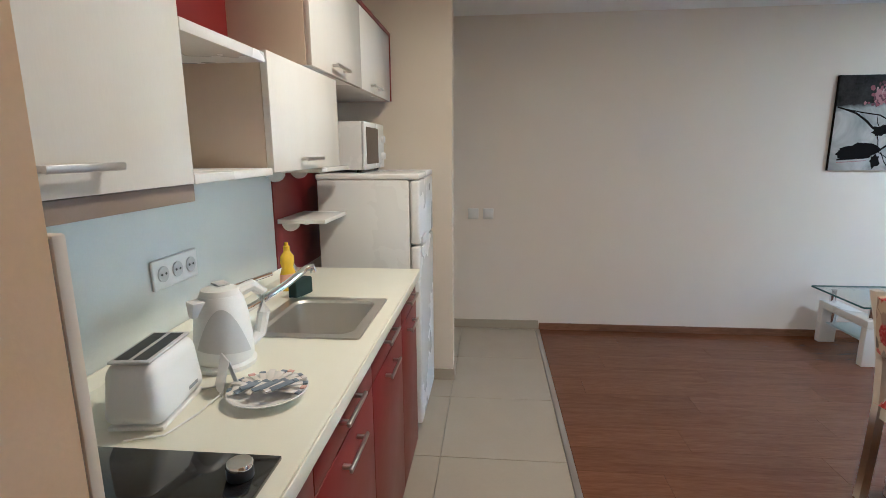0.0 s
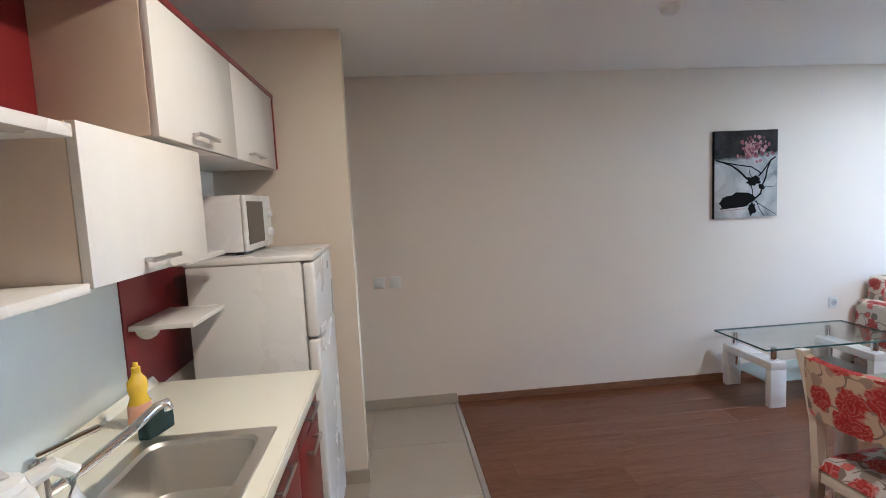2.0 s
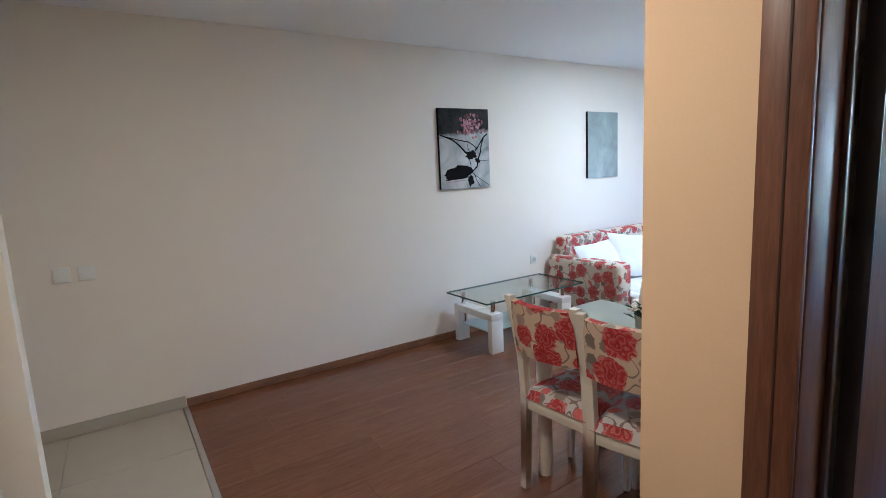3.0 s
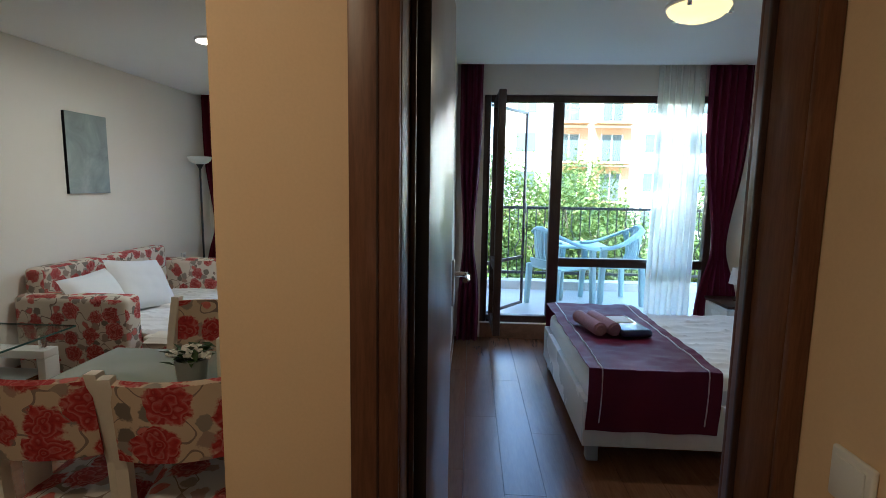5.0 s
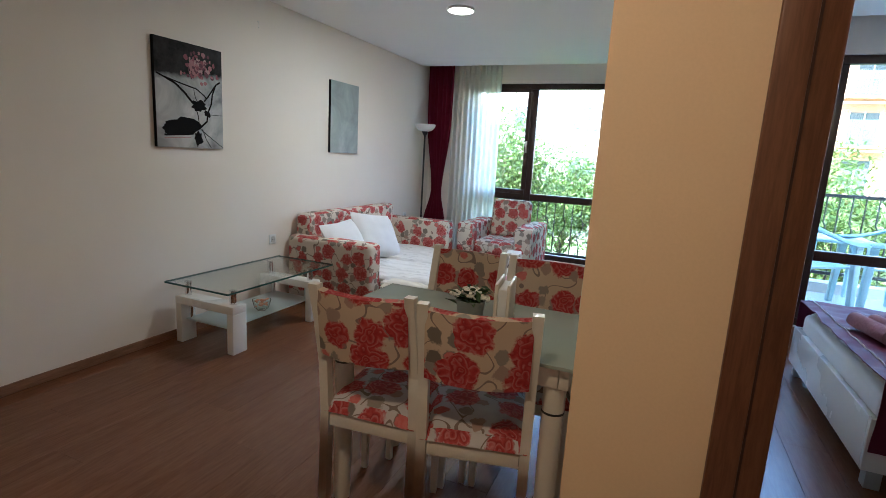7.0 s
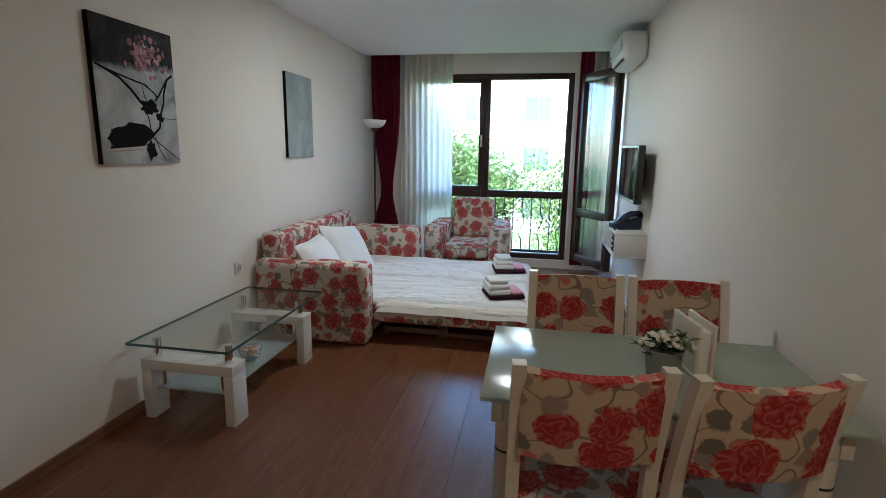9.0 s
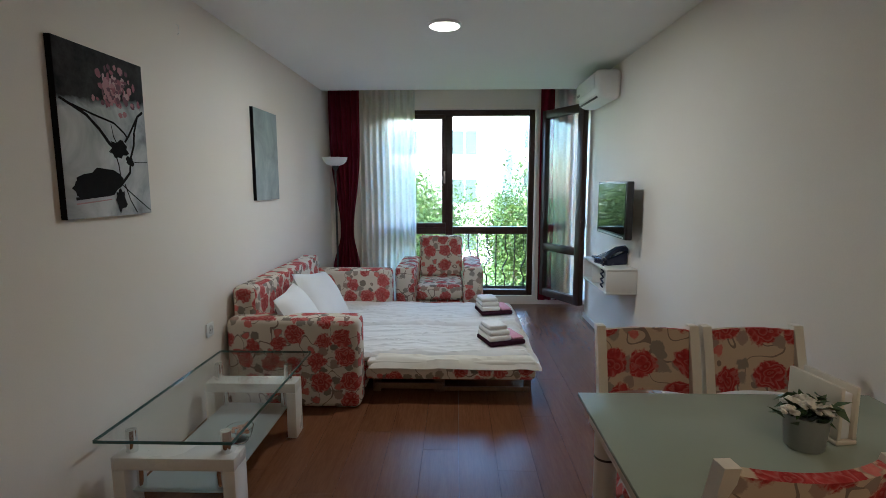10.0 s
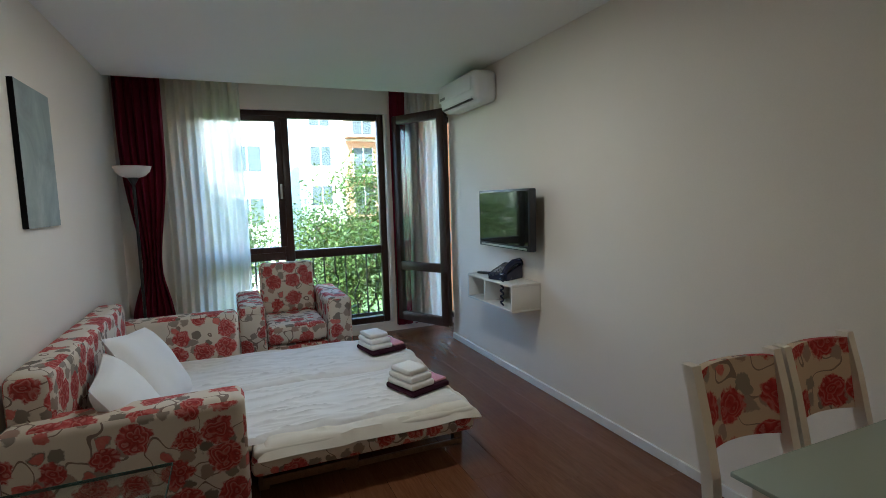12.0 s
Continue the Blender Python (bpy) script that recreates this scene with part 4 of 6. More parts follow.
pot = thing("flower_pot", "grey pot of white artificial roses on the dining table", "potted plant", (2.25, 1.89, 0.741))
pot.scale = (0.84, 0.84, 0.88)
bm = bmesh.new()
turned(bm, [(0.048, 0.0), (0.052, 0.005), (0.062, 0.095), (0.064, 0.10), (0.058, 0.10), (0.054, 0.085)], 24)
part("pot", bm, POTGREY, pot)
rnd = random.Random(8)
bm = bmesh.new()
for i in range(46):
    a, r, z = rnd.uniform(0, 6.28), rnd.uniform(0.02, 0.085), rnd.uniform(0.09, 0.145)
    m = pose(r * math.cos(a), r * math.sin(a), z, rnd.uniform(-40, 40), rnd.uniform(-40, 40), math.degrees(a))
    vs = [bm.verts.new(m @ Vector(p)) for p in ((-0.03, 0, 0), (0, 0.014, 0.006), (0.034, 0, 0), (0, -0.014, 0.006))]
    bm.faces.new(vs)
part("leaves", bm, LEAF, pot, "dark green leaves")
for i in range(8):
    a, r = i * 0.9, 0.022 + 0.045 * (i % 3) / 2
    bm = bmesh.new()
    c = Vector((r * math.cos(a), r * math.sin(a), 0.150 - r * 0.35))
    for k in range(9):
        b = k * 2.4
        rr = 0.006 + 0.002 * k
        bmesh.ops.create_icosphere(bm, subdivisions=1, radius=0.013, matrix=Matrix.Translation(c + Vector((rr * math.cos(b), rr * math.sin(b), -0.0018 * k))) @ pose(0, 0, 0, 25 * math.sin(b), 25 * math.cos(b), 0) @ Matrix.Diagonal((1.0, 0.9, 0.6, 1)))
    part("flower", bm, PETAL, pot)

nb = thing("napkin_holder", "cream upright napkin holder behind the flower pot", "napkin holder", (2.34, 1.79, 0.741), 8)
boxpart("base", (-0.085, -0.03, 0, 0.085, 0.03, 0.012), CHAIRWOOD, nb, 0.003)
boxpart("side", (-0.085, -0.028, 0.0122, 0.085, -0.016, 0.155), CHAIRWOOD, nb, 0.004)
boxpart("side", (-0.085, 0.016, 0.0122, 0.085, 0.028, 0.155), CHAIRWOOD, nb, 0.004)
boxpart("napkin", (-0.075, -0.0155, 0.0122, 0.075, 0.0155, 0.135), PAPER, nb, 0.003)

# ---------------- television wall ----------------
tv = thing("television", "black flat television on a wall bracket", "television", (5.07, 1.535, 1.215), 0)
boxpart("casing", (-0.37, -0.035, -0.215, 0.37, 0.018, 0.215), BLACK, tv, 0.008)
boxpart("screen", (-0.35, 0.0185, -0.18, 0.35, 0.021, 0.198), SCREEN, tv, 0.0, "glossy black screen")
boxpart("speaker_bar", (-0.33, 0.0185, -0.207, 0.33, 0.0215, -0.193), ALU, tv, 0.0)
boxpart("bracket", (-0.06, -0.108, -0.10, 0.06, -0.036, 0.10), BLACK, tv, 0.004)
sh = thing("wall_shelf", "white wall-hung shelf box with open compartments", "shelf", (4.777, 1.421, 0.577))
boxpart("top_board", (0, 0, 0.178, 0.69, 0.235, 0.196), WHITE, sh)
boxpart("bottom_board", (0, 0, 0.0, 0.69, 0.235, 0.016), WHITE, sh)
boxpart("end_panel", (0, 0, 0.017, 0.018, 0.234, 0.177), WHITE, sh)
boxpart("end_panel", (0.672, 0, 0.017, 0.69, 0.234, 0.177), WHITE, sh)
boxpart("divider", (0.40, 0.0, 0.017, 0.416, 0.232, 0.177), WHITE, sh)
boxpart("back_panel", (0.019, 0.0, 0.017, 0.671, 0.012, 0.177), GREYP, sh)
ph = thing("telephone", "navy blue desk telephone with a coiled cord", "telephone", (5.05, 1.545, 0.7735), 20)
ph.scale = (1.05, 1.05, 1.25)
bm = bmesh.new()
vs = box(bm, -0.085, -0.09, 0, 0.085, 0.09, 0.07, 0.008, 3)
for v in vs:
    if v.co.z > 0.03:
        v.co.z *= 0.55 + 0.45 * (0.09 - v.co.y) / 0.18 * 1.6
part("body", bm, NAVY, ph)
bm = bmesh.new()
pipe(bm, [(-0.065, -0.10, 0.085), (-0.07, -0.07, 0.105), (-0.068, 0.0, 0.10), (-0.068, 0.06, 0.075), (-0.065, 0.095, 0.045)], 0.019, 10)
part("handset", bm, NAVY, ph)
bm = bmesh.new()
pipe(bm, [(-0.065 + 0.012 * math.cos(k), 0.10 + 0.018 * min(k / 9, 1.0) + 0.008 * math.sin(k), 0.04 - max(0, k - 9) * 0.0055 + 0.004 * math.sin(k)) for k in range(0, 42)], 0.006, 6)
part("cord", bm, NAVY, ph)
bm = bmesh.new()
for i in range(12):
    box(bm, -0.03 + 0.03 * (i % 3), 0.0 + 0.02 * (i // 3), 0.062 - 0.006 * (i // 3), -0.012 + 0.03 * (i % 3), 0.012 + 0.02 * (i // 3), 0.070 - 0.006 * (i // 3), 0.002)
part("keypad", bm, GREYP, ph)
rm = thing("remote_control", "dark remote control lying on the wall shelf", "remote control", (5.33, 1.55, 0.7735), 25)
boxpart("body", (-0.085, -0.022, 0, 0.085, 0.022, 0.018), BLACK, rm, 0.006, "", 3)

ac = thing("air_conditioner", "white wall-mounted split air conditioner", "air conditioner", (5.335, 1.421, 2.115))
bm = bmesh.new()
vs = box(bm, 0, 0, 0, 0.70, 0.215, 0.24, 0.045, 5)
for v in vs:
    if v.co.y > 0.1 and v.co.z < 0.09:
        v.co.y -= (0.09 - v.co.z) * 0.55
part("body", bm, PLASTIC, ac)
boxpart("front_panel", (0.04, 0.2155, 0.085, 0.66, 0.219, 0.20), PLASTIC, ac, 0.001)
boxpart("outlet", (0.08, 0.165, 0.022, 0.66, 0.185, 0.034), BLACK, ac, 0.001, "dark outlet slot")
boxpart("louvre", (0.08, 0.178, 0.036, 0.66, 0.192, 0.046), PLASTIC, ac, 0.001)
boxpart("badge", (0.53, 0.2195, 0.10, 0.63, 0.2215, 0.122), GREYP, ac, 0)
boxpart("sticker", (-0.0015, 0.09, 0.07, 0.0, 0.13, 0.17), PAPER, ac, 0)


# ---------------- ceiling fittings, sockets ----------------
def disc_light(x, y, z, r, label, mat):
    t = thing("ceiling_light", label, "ceiling light", (x, y, z))
    bm = bmesh.new()
    turned(bm, [(r, 0.0), (r, -0.012), (r * 0.94, -0.02), (r * 0.90, -0.018)], 32)
    part("rim", bm, PLASTIC, t)
    bm = bmesh.new()
    turned(bm, [(r * 0.895, -0.012), (r * 0.89, -0.019), (r * 0.5, -0.0215), (0.004, -0.022)], 32)
    part("diffuser", bm, mat, t, "lit opal diffuser")
    return t


disc_light(4.345, 2.862, CEIL_Z, 0.105, "round white ceiling light switched on", LAMPGLOW)
dome = thing("ceiling_light", "glass dome ceiling light switched on in the bedroom", "ceiling light", (3.66, -0.25, CEIL_Z))
bm = bmesh.new()
turned(bm, [(0.17, 0.0), (0.175, -0.015), (0.16, -0.025)], 32)
part("base", bm, PLASTIC, dome)
bm = bmesh.new()
turned(bm, [(0.165, -0.024), (0.155, -0.045), (0.12, -0.072), (0.07, -0.09), (0.003, -0.096)], 32)
part("glass_dome", bm, WARMGLOW, dome, "lit yellowish glass dome")
for k in range(3):
    a = k * 2.094 + 0.4
    bm = bmesh.new()
    box(bm, 0.150, -0.012, -0.052, 0.176, 0.012, -0.012, 0.003, 2, pose(0, 0, 0, 0, 0, math.degrees(a)))
    part("clip", bm, CHROME, dome)
disc_light(0.66, 1.80, CEIL_Z, 0.105, "round ceiling light by the kitchen switched on", LAMPGLOW)
sd = thing("smoke_detector", "small white smoke detector on the ceiling", "smoke detector", (1.785, 3.02, CEIL_Z))
bm = bmesh.new()
turned(bm, [(0.05, 0.0), (0.05, -0.014), (0.042, -0.018), (0.04, -0.032), (0.028, -0.04), (0.003, -0.04)], 28)
part("body", bm, PLASTIC, sd)


def wall_plate(name, label, cat, at, rz, kind, group=""):
    """A plate in the local x-z plane whose front looks along local -y."""
    t = thing(name, label, cat, at, rz, group)
    boxpart("plate", (-0.041, -0.010, -0.041, 0.041, 0, 0.041), PLASTIC, t, 0.004, "", 3)
    bm = bmesh.new()
    if kind == "switch":
        box(bm, -0.030, -0.014, -0.030, 0.030, -0.0102, 0.030, 0.002)
        part("rocker", bm, PLASTIC, t)
    else:
        rod(bm, (0, -0.013, 0), (0, -0.0102, 0), 0.026, None, 24)
        part("insert", bm, LIGHTGREY, t)
        for s in (-1, 1):
            bm = bmesh.new()
            rod(bm, (s * 0.0095, -0.0142, 0), (s * 0.0095, -0.0131, 0), 0.004, None, 10)
            part("pin_hole", bm, BLACK, t)
    return t


wall_plate("light_switch", "white light switch on the cream wall", "light switch", (0.252, NORTH, 0.951), 0, "switch", "switches by the kitchen")
wall_plate("light_switch", "white light switch on the cream wall", "light switch", (0.370, NORTH, 0.951), 0, "switch", "switches by the kitchen")
wall_plate("wall_socket", "white wall socket above the coffee table", "socket", (3.864, NORTH, 0.56), 0, "socket")
wall_plate("wall_socket", "white wall socket beside the floor lamp", "socket", (6.22, NORTH, 0.56), 0, "socket")
wall_plate("light_switch", "white light switch beside the bedroom door", "light switch", (1.41, 0.397, 0.985), 180, "switch")
bm = bmesh.new()
pipe(bm, [(0, 0, 0.02), (0, -0.012, 0.016), (0, -0.014, -0.02), (0, -0.004, -0.03)], 0.0025, 6)
single("wall_hook", bm, PLASTIC, "tiny white hook on the picture wall", "hook", (3.72, NORTH, 2.22))


# ---------------- kitchen ----------------
KF = -0.186                                # front of the wall cabinets
KB = -0.519                                # kitchen back wall


def bar_handle(parent, x, y0, y1, z, mat=ALU):
    """A flat bow handle standing off a front that looks along +x."""
    bm = bmesh.new()
    box(bm, x + 0.020, y0, z - 0.006, x + 0.029, y1, z + 0.006, 0.003)
    box(bm, x, y0 + 0.012, z - 0.005, x + 0.0195, y0 + 0.024, z + 0.005, 0.002)
    box(bm, x, y1 - 0.024, z - 0.005, x + 0.0195, y1 - 0.012, z + 0.005, 0.002)
    return part("handle", bm, mat, parent, "satin metal bar handle")


def wall_unit(name, label, y0, y1, z0, z1, doors, body=BEIGEPANEL, back=None):
    t = thing(name, label, "kitchen cabinet", (0, 0, 0))
    d = 0.018
    boxpart("side_panel", (KB, y0, z0, KF - 0.02, y0 + d, z1), body, t, 0.001)
    boxpart("side_panel", (KB, y1 - d, z0, KF - 0.02, y1, z1), body, t, 0.001)
    boxpart("bottom_board", (KB, y0 + d, z0, KF - 0.02, y1 - d, z0 + d), WHITE, t, 0.001)
    boxpart("top_board", (KB, y0 + d, z1 - d, KF - 0.02, y1 - d, z1), WHITE, t, 0.001)
    for a, b, h0, h1, hz in doors:
        dr = boxpart("door", (KF - 0.019, a, z0 - 0.002, KF, b, z1), CREAMWOOD, t, 0.0015)
        bar_handle(dr, KF, h0, h1, hz)
    return t


wall_unit("wall_cabinet", "tall cream-fronted kitchen wall cabinet with a bar handle", 0.60, 1.207, 1.39, 2.07, [(0.602, 1.205, 0.845, 0.988, 1.429)])
wall_unit("wall_cabinet", "low cream-fronted flap cabinet above the sink", 1.575, 2.17, 1.395, 1.705, [(1.577, 2.168, 1.765, 1.915, 1.425)])
wall_unit("wall_cabinet", "long cream-fronted flap cabinet above the microwave", 1.917, 3.195, 1.722, 2.07, [(1.919, 2.555, 2.12, 2.295, 1.752), (2.558, 3.193, 2.71, 2.90, 1.752)])
op = thing("open_shelf_unit", "open cream and red shelf niche between the wall cabinets", "shelf")
boxpart("shelf_board", (KB, 1.208, 1.387, KF, 1.566, 1.406), WHITE, op, 0.0015)
boxpart("shelf_board", (KB, 1.208, 1.672, KF, 1.566, 1.696), WHITE, op, 0.0015)
boxpart("back_panel", (KB, 1.208, 1.413, KB + 0.012, 1.31, 1.671), REDLAM, op, 0.0, "dark red back panel")
boxpart("back_panel", (KB, 1.312, 1.413, KB + 0.010, 1.574, 1.671), BEIGEPANEL, op, 0.0)
boxpart("back_panel", (KB, 1.208, 1.697, -0.46, 1.916, 2.07), REDLAM, op, 0.0, "dark red back panel")
bm = bmesh.new()
box(bm, KB, 0.60, 2.072, KF + 0.004, 3.222, 2.090, 0.001)
single("canopy_board", bm, REDLAM, "dark red board along the tops of the wall cabinets", "board")
bm = bmesh.new()
box(bm, KB, 3.197, 1.722, KF + 0.004, 3.215, 2.071, 0.001)
single("end_board", bm, REDLAM, "dark red end panel of the wall cabinets", "board")
bm = bmesh.new()
box(bm, KB, 0.605, 1.352, KF - 0.012, 1.222, 1.386, 0.002)
single("cooker_hood", bm, TAUPE, "slim taupe cooker hood under the wall cabinet", "cooker hood")
bm = bmesh.new()
box(bm, KB - 0.001, 0.588, 0.90, KB + 0.006, 2.278, 1.384, 0.001)
single("splashback", bm, SPLASH, "pale blue-grey splashback panel", "splashback")
bm = bmesh.new()
box(bm, KB - 0.001, 2.28, 0.90, KB + 0.010, 2.87, 1.70, 0.001)
single("red_panel", bm, REDLAM, "dark red wall panel beside the fridge", "panel")
ub = thing("upright_board", "cream upright panel with a dark joint beside the worktop", "panel")
boxpart("board", (KB, 0.571, 0.0, 0.098, 0.583, 1.395), PANELCREAM, ub, 0.002)
boxpart("joint", (0.02, 0.5685, 0.0, 0.0960, 0.5706, 1.393), TAUPE, ub, 0.0, "dark open joint")
for z, y0, y1, x1 in ((1.147, 2.30, 2.612, -0.300), (1.366, 2.175, 2.55, -0.26)):
    t = thing("small_shelf", "small white shelf on the red kitchen panel", "shelf", (0, 0, 0), 0, "small kitchen shelves")
    boxpart("board", (KB + 0.011, y0, z, x1, y1, z + 0.018), WHITE, t, 0.002)
    for y in (y0 + 0.04, y1 - 0.08):
        bm = bmesh.new()
        rod(bm, (KB + 0.05, y, z - 0.0005), (KB + 0.05, y + 0.02, z - 0.0005), 0.038, None, 20)
        for v in bm.verts:
            v.co.z = min(v.co.z, z - 0.0005)
        part("bracket", bm, PLASTIC, t)

SX0, SX1, SY0, SY1 = -0.311, 0.026, 1.568, 1.948       # sink cut-out
wt = thing("worktop", "cream laminate kitchen worktop with a rounded front edge", "worktop")
bm = bmesh.new()
for d in ((KB, 0.589, 0.892, SX0, 2.424, 0.93), (SX0, 0.589, 0.892, SX1, SY0, 0.93), (SX0, SY1, 0.892, SX1, 2.424, 0.93), (SX1, 0.589, 0.892, 0.076, 2.424, 0.93)):
    box(bm, *d)
bmesh.ops.remove_doubles(bm, verts=bm.verts, dist=0.0001)
part("slab", bm, COUNTER, wt, "", False)
boxpart("nosing", (0.0762, 0.589, 0.893, 0.082, 2.424, 0.929), COUNTER, wt, 0.0028, "", 3)
bm = bmesh.new()
vs = box(bm, KB + 0.011, 0.60, 0.9303, KB + 0.036, 2.42, 0.955)
for v in vs:
    if v.co.z > 0.94 and v.co.x > KB + 0.02:
        v.co.x -= 0.018
part("upstand", bm, COUNTER, wt)


def base_unit(y0, y1, label):
    t = thing("base_cabinet", label, "kitchen cabinet", (0, 0, 0), 0, "kitchen base cabinets")
    boxpart("body", (KB, y0 + 0.002, 0.10, 0.04, y1 - 0.002, 0.889 if y1 < 1.59 or y0 > 2 else 0.70), WHITE, t, 0.001)
    yc = (y0 + y1) / 2
    dr = boxpart("drawer_front", (0.041, y0 + 0.002, 0.790, 0.059, y1 - 0.002, 0.884), REDLAM, t, 0.0015)
    bar_handle(dr, 0.059, yc - 0.08, yc + 0.08, 0.848)
    do = boxpart("door", (0.041, y0 + 0.002, 0.102, 0.059, y1 - 0.002, 0.786), REDLAM, t, 0.0015)
    bar_handle(do, 0.059, yc - 0.08, yc + 0.08, 0.735)
    boxpart("plinth", (KB, y0, 0.0, 0.0, y1, 0.099), REDLAM, t, 0.0)


for a, b in ((0.59, 1.10), (1.10, 1.58), (1.58, 2.06), (2.06, 2.424)):
    base_unit(a, b, "dark red kitchen base cabinet with bar handles")

sk = thing("sink", "square stainless steel kitchen sink set in the worktop", "sink")
bm = bmesh.new()
cx, cy = (SX0 + SX1) / 2, (SY0 + SY1) / 2


def rrect(w, h, r, z, n=6):
    out = []
    for sx, sy, a0 in ((1, 1, 0), (-1, 1, 90), (-1, -1, 180), (1, -1, 270)):
        for k in range(n + 1):
            a = radians(a0 + 90 * k / n)
            out.append((cx + sx * (w - r) + r * math.cos(a), cy + sy * (h - r) + r * math.sin(a), z))
    return out


loops = [rrect(0.174, 0.196, 0.008, 0.9312), rrect(0.172, 0.194, 0.008, 0.9345), rrect(0.142, 0.164, 0.05, 0.9335), rrect(0.135, 0.157, 0.05, 0.925),
         rrect(0.128, 0.150, 0.05, 0.80), rrect(0.10, 0.12, 0.05, 0.785), rrect(0.03, 0.03, 0.028, 0.782)]
rings = [[bm.verts.new(p) for p in l] for l in loops]
for a, b in zip(rings, rings[1:]):
    for i in range(len(a)):
        j = (i + 1) % len(a)
        bm.faces.new((a[i], a[j], b[j], b[i]))
bm.faces.new(rings[-1])
part("basin", bm, STEEL, sk)
bm = bmesh.new()
turned(bm, [(0.03, 0.7825), (0.032, 0.785), (0.02, 0.784), (0.003, 0.783)], 20, Matrix.Translation((cx, cy, 0)))
part("drain", bm, CHROME, sk)
tp = thing("tap", "chrome mixer tap behind the sink", "tap", (-0.345, 1.60, 0.9305))
bm = bmesh.new()
turned(bm, [(0.027, 0.0), (0.027, 0.01), (0.021, 0.018), (0.020, 0.10), (0.023, 0.115), (0.018, 0.13)], 20)
part("body", bm, CHROME, tp)
bm = bmesh.new()
pipe(bm, [(0.0, 0.01, 0.05), (0.05, 0.06, 0.075), (0.11, 0.13, 0.115), (0.15, 0.18, 0.15), (0.165, 0.197, 0.152), (0.168, 0.20, 0.135)], 0.011, 12)
part("spout", bm, CHROME, tp)
bm = bmesh.new()
pipe(bm, [(0, 0, 0.125), (0.01, -0.005, 0.14), (0.06, 0.03, 0.155), (0.095, 0.055, 0.165)], 0.007, 10)
part("lever", bm, CHROME, tp)

hb = thing("hob", "black glass hob with a round knob", "hob", (0, 0, 0.9305))
boxpart("glass_plate", (-0.37, 0.60, 0.0, 0.041, 1.01, 0.008), HOB, hb, 0.002)
bm = bmesh.new()
turned(bm, [(0.021, 0.0083), (0.021, 0.03), (0.019, 0.034), (0.003, 0.034)], 24, Matrix.Translation((-0.002, 0.95, 0)))
part("knob", bm, BLACK, hb)
bm = bmesh.new()
turned(bm, [(0.0212, 0.027), (0.0212, 0.032), (0.0195, 0.0345), (0.0180, 0.0345)], 24, Matrix.Translation((-0.002, 0.95, 0)))
part("knob_ring", bm, CHROME, hb)

to = thing("toaster", "white two-slot toaster on the worktop", "toaster", (-0.282, 1.155, 0.9305), 7)
to.scale = (0.70, 0.76, 0.76)
bm = bmesh.new()
vs = box(bm, -0.085, -0.125, 0.012, 0.085, 0.125, 0.175, 0.035, 5)
for v in vs:
    k = 1 - 0.22 * max(0, v.co.z - 0.03) / 0.15
    v.co.x *= k
    v.co.y *= 1 - 0.07 * max(0, v.co.z - 0.03) / 0.15
part("body", bm, PLASTIC, to)
boxpart("base", (-0.076, -0.112, 0, 0.076, 0.112, 0.0119), PLASTIC, to, 0.005)
boxpart("top_plate", (-0.056, -0.106, 0.1745, 0.056, 0.106, 0.182), LIGHTGREY, to, 0.0035, "pale grey slot surround", 3)
for x in (-0.026, 0.025):
    boxpart("slot", (x - 0.019, -0.092, 0.1822, x + 0.019, 0.092, 0.1832), BLACK, to, 0)
boxpart("lever", (-0.018, 0.122, 0.10, 0.018, 0.145, 0.112), GREYP, to, 0.003)
boxpart("badge", (0.0825, 0.02, 0.045, 0.0835, 0.07, 0.054), GREYP, to, 0)
bm = bmesh.new()
pipe(bm, [(0.07, 0.10, 0.006), (0.12, 0.12, 0.005), (0.15, 0.07, 0.005), (0.13, -0.04, 0.005), (0.09, -0.14, 0.005), (0.0, -0.16, 0.005)], 0.003, 6)
part("cable", bm, PLASTIC, to)

ke = thing("kettle", "white electric kettle with a grey swoosh", "kettle", (-0.262, 1.385, 0.9305), 55)
ke.scale = (0.93, 0.93, 0.90)
bm = bmesh.new()
turned(bm, [(0.078, 0.0), (0.08, 0.012), (0.07, 0.018)], 32)
part("power_base", bm, PLASTIC, ke)
bm = bmesh.new()
turned(bm, [(0.070, 0.0185), (0.075, 0.03), (0.073, 0.09), (0.066, 0.15), (0.058, 0.185), (0.05, 0.20)], 32)
part("body", bm, PLASTIC, ke)
bm = bmesh.new()
turned(bm, [(0.050, 0.2005), (0.045, 0.215), (0.02, 0.224), (0.003, 0.225)], 32)
part("lid", bm, PLASTIC, ke)
boxpart("lid_button", (-0.012, -0.022, 0.2245, 0.022, 0.022, 0.231), LIGHTGREY, ke, 0.003, "grey lid button")
bm = bmesh.new()
pipe(bm, [(0.05, 0, 0.195), (0.09, 0, 0.205), (0.118, 0, 0.18), (0.12, 0, 0.12), (0.105, 0, 0.06), (0.072, 0, 0.04)], 0.017, 10)
part("handle", bm, PLASTIC, ke)
bm = bmesh.new()
vs = box(bm, -0.080, -0.020, 0.150, -0.045, 0.020, 0.194, 0.006)
for v in vs:
    v.co.y *= 0.5 + (v.co.z - 0.155) / 0.05
part("spout", bm, PLASTIC, ke)
bm = bmesh.new()
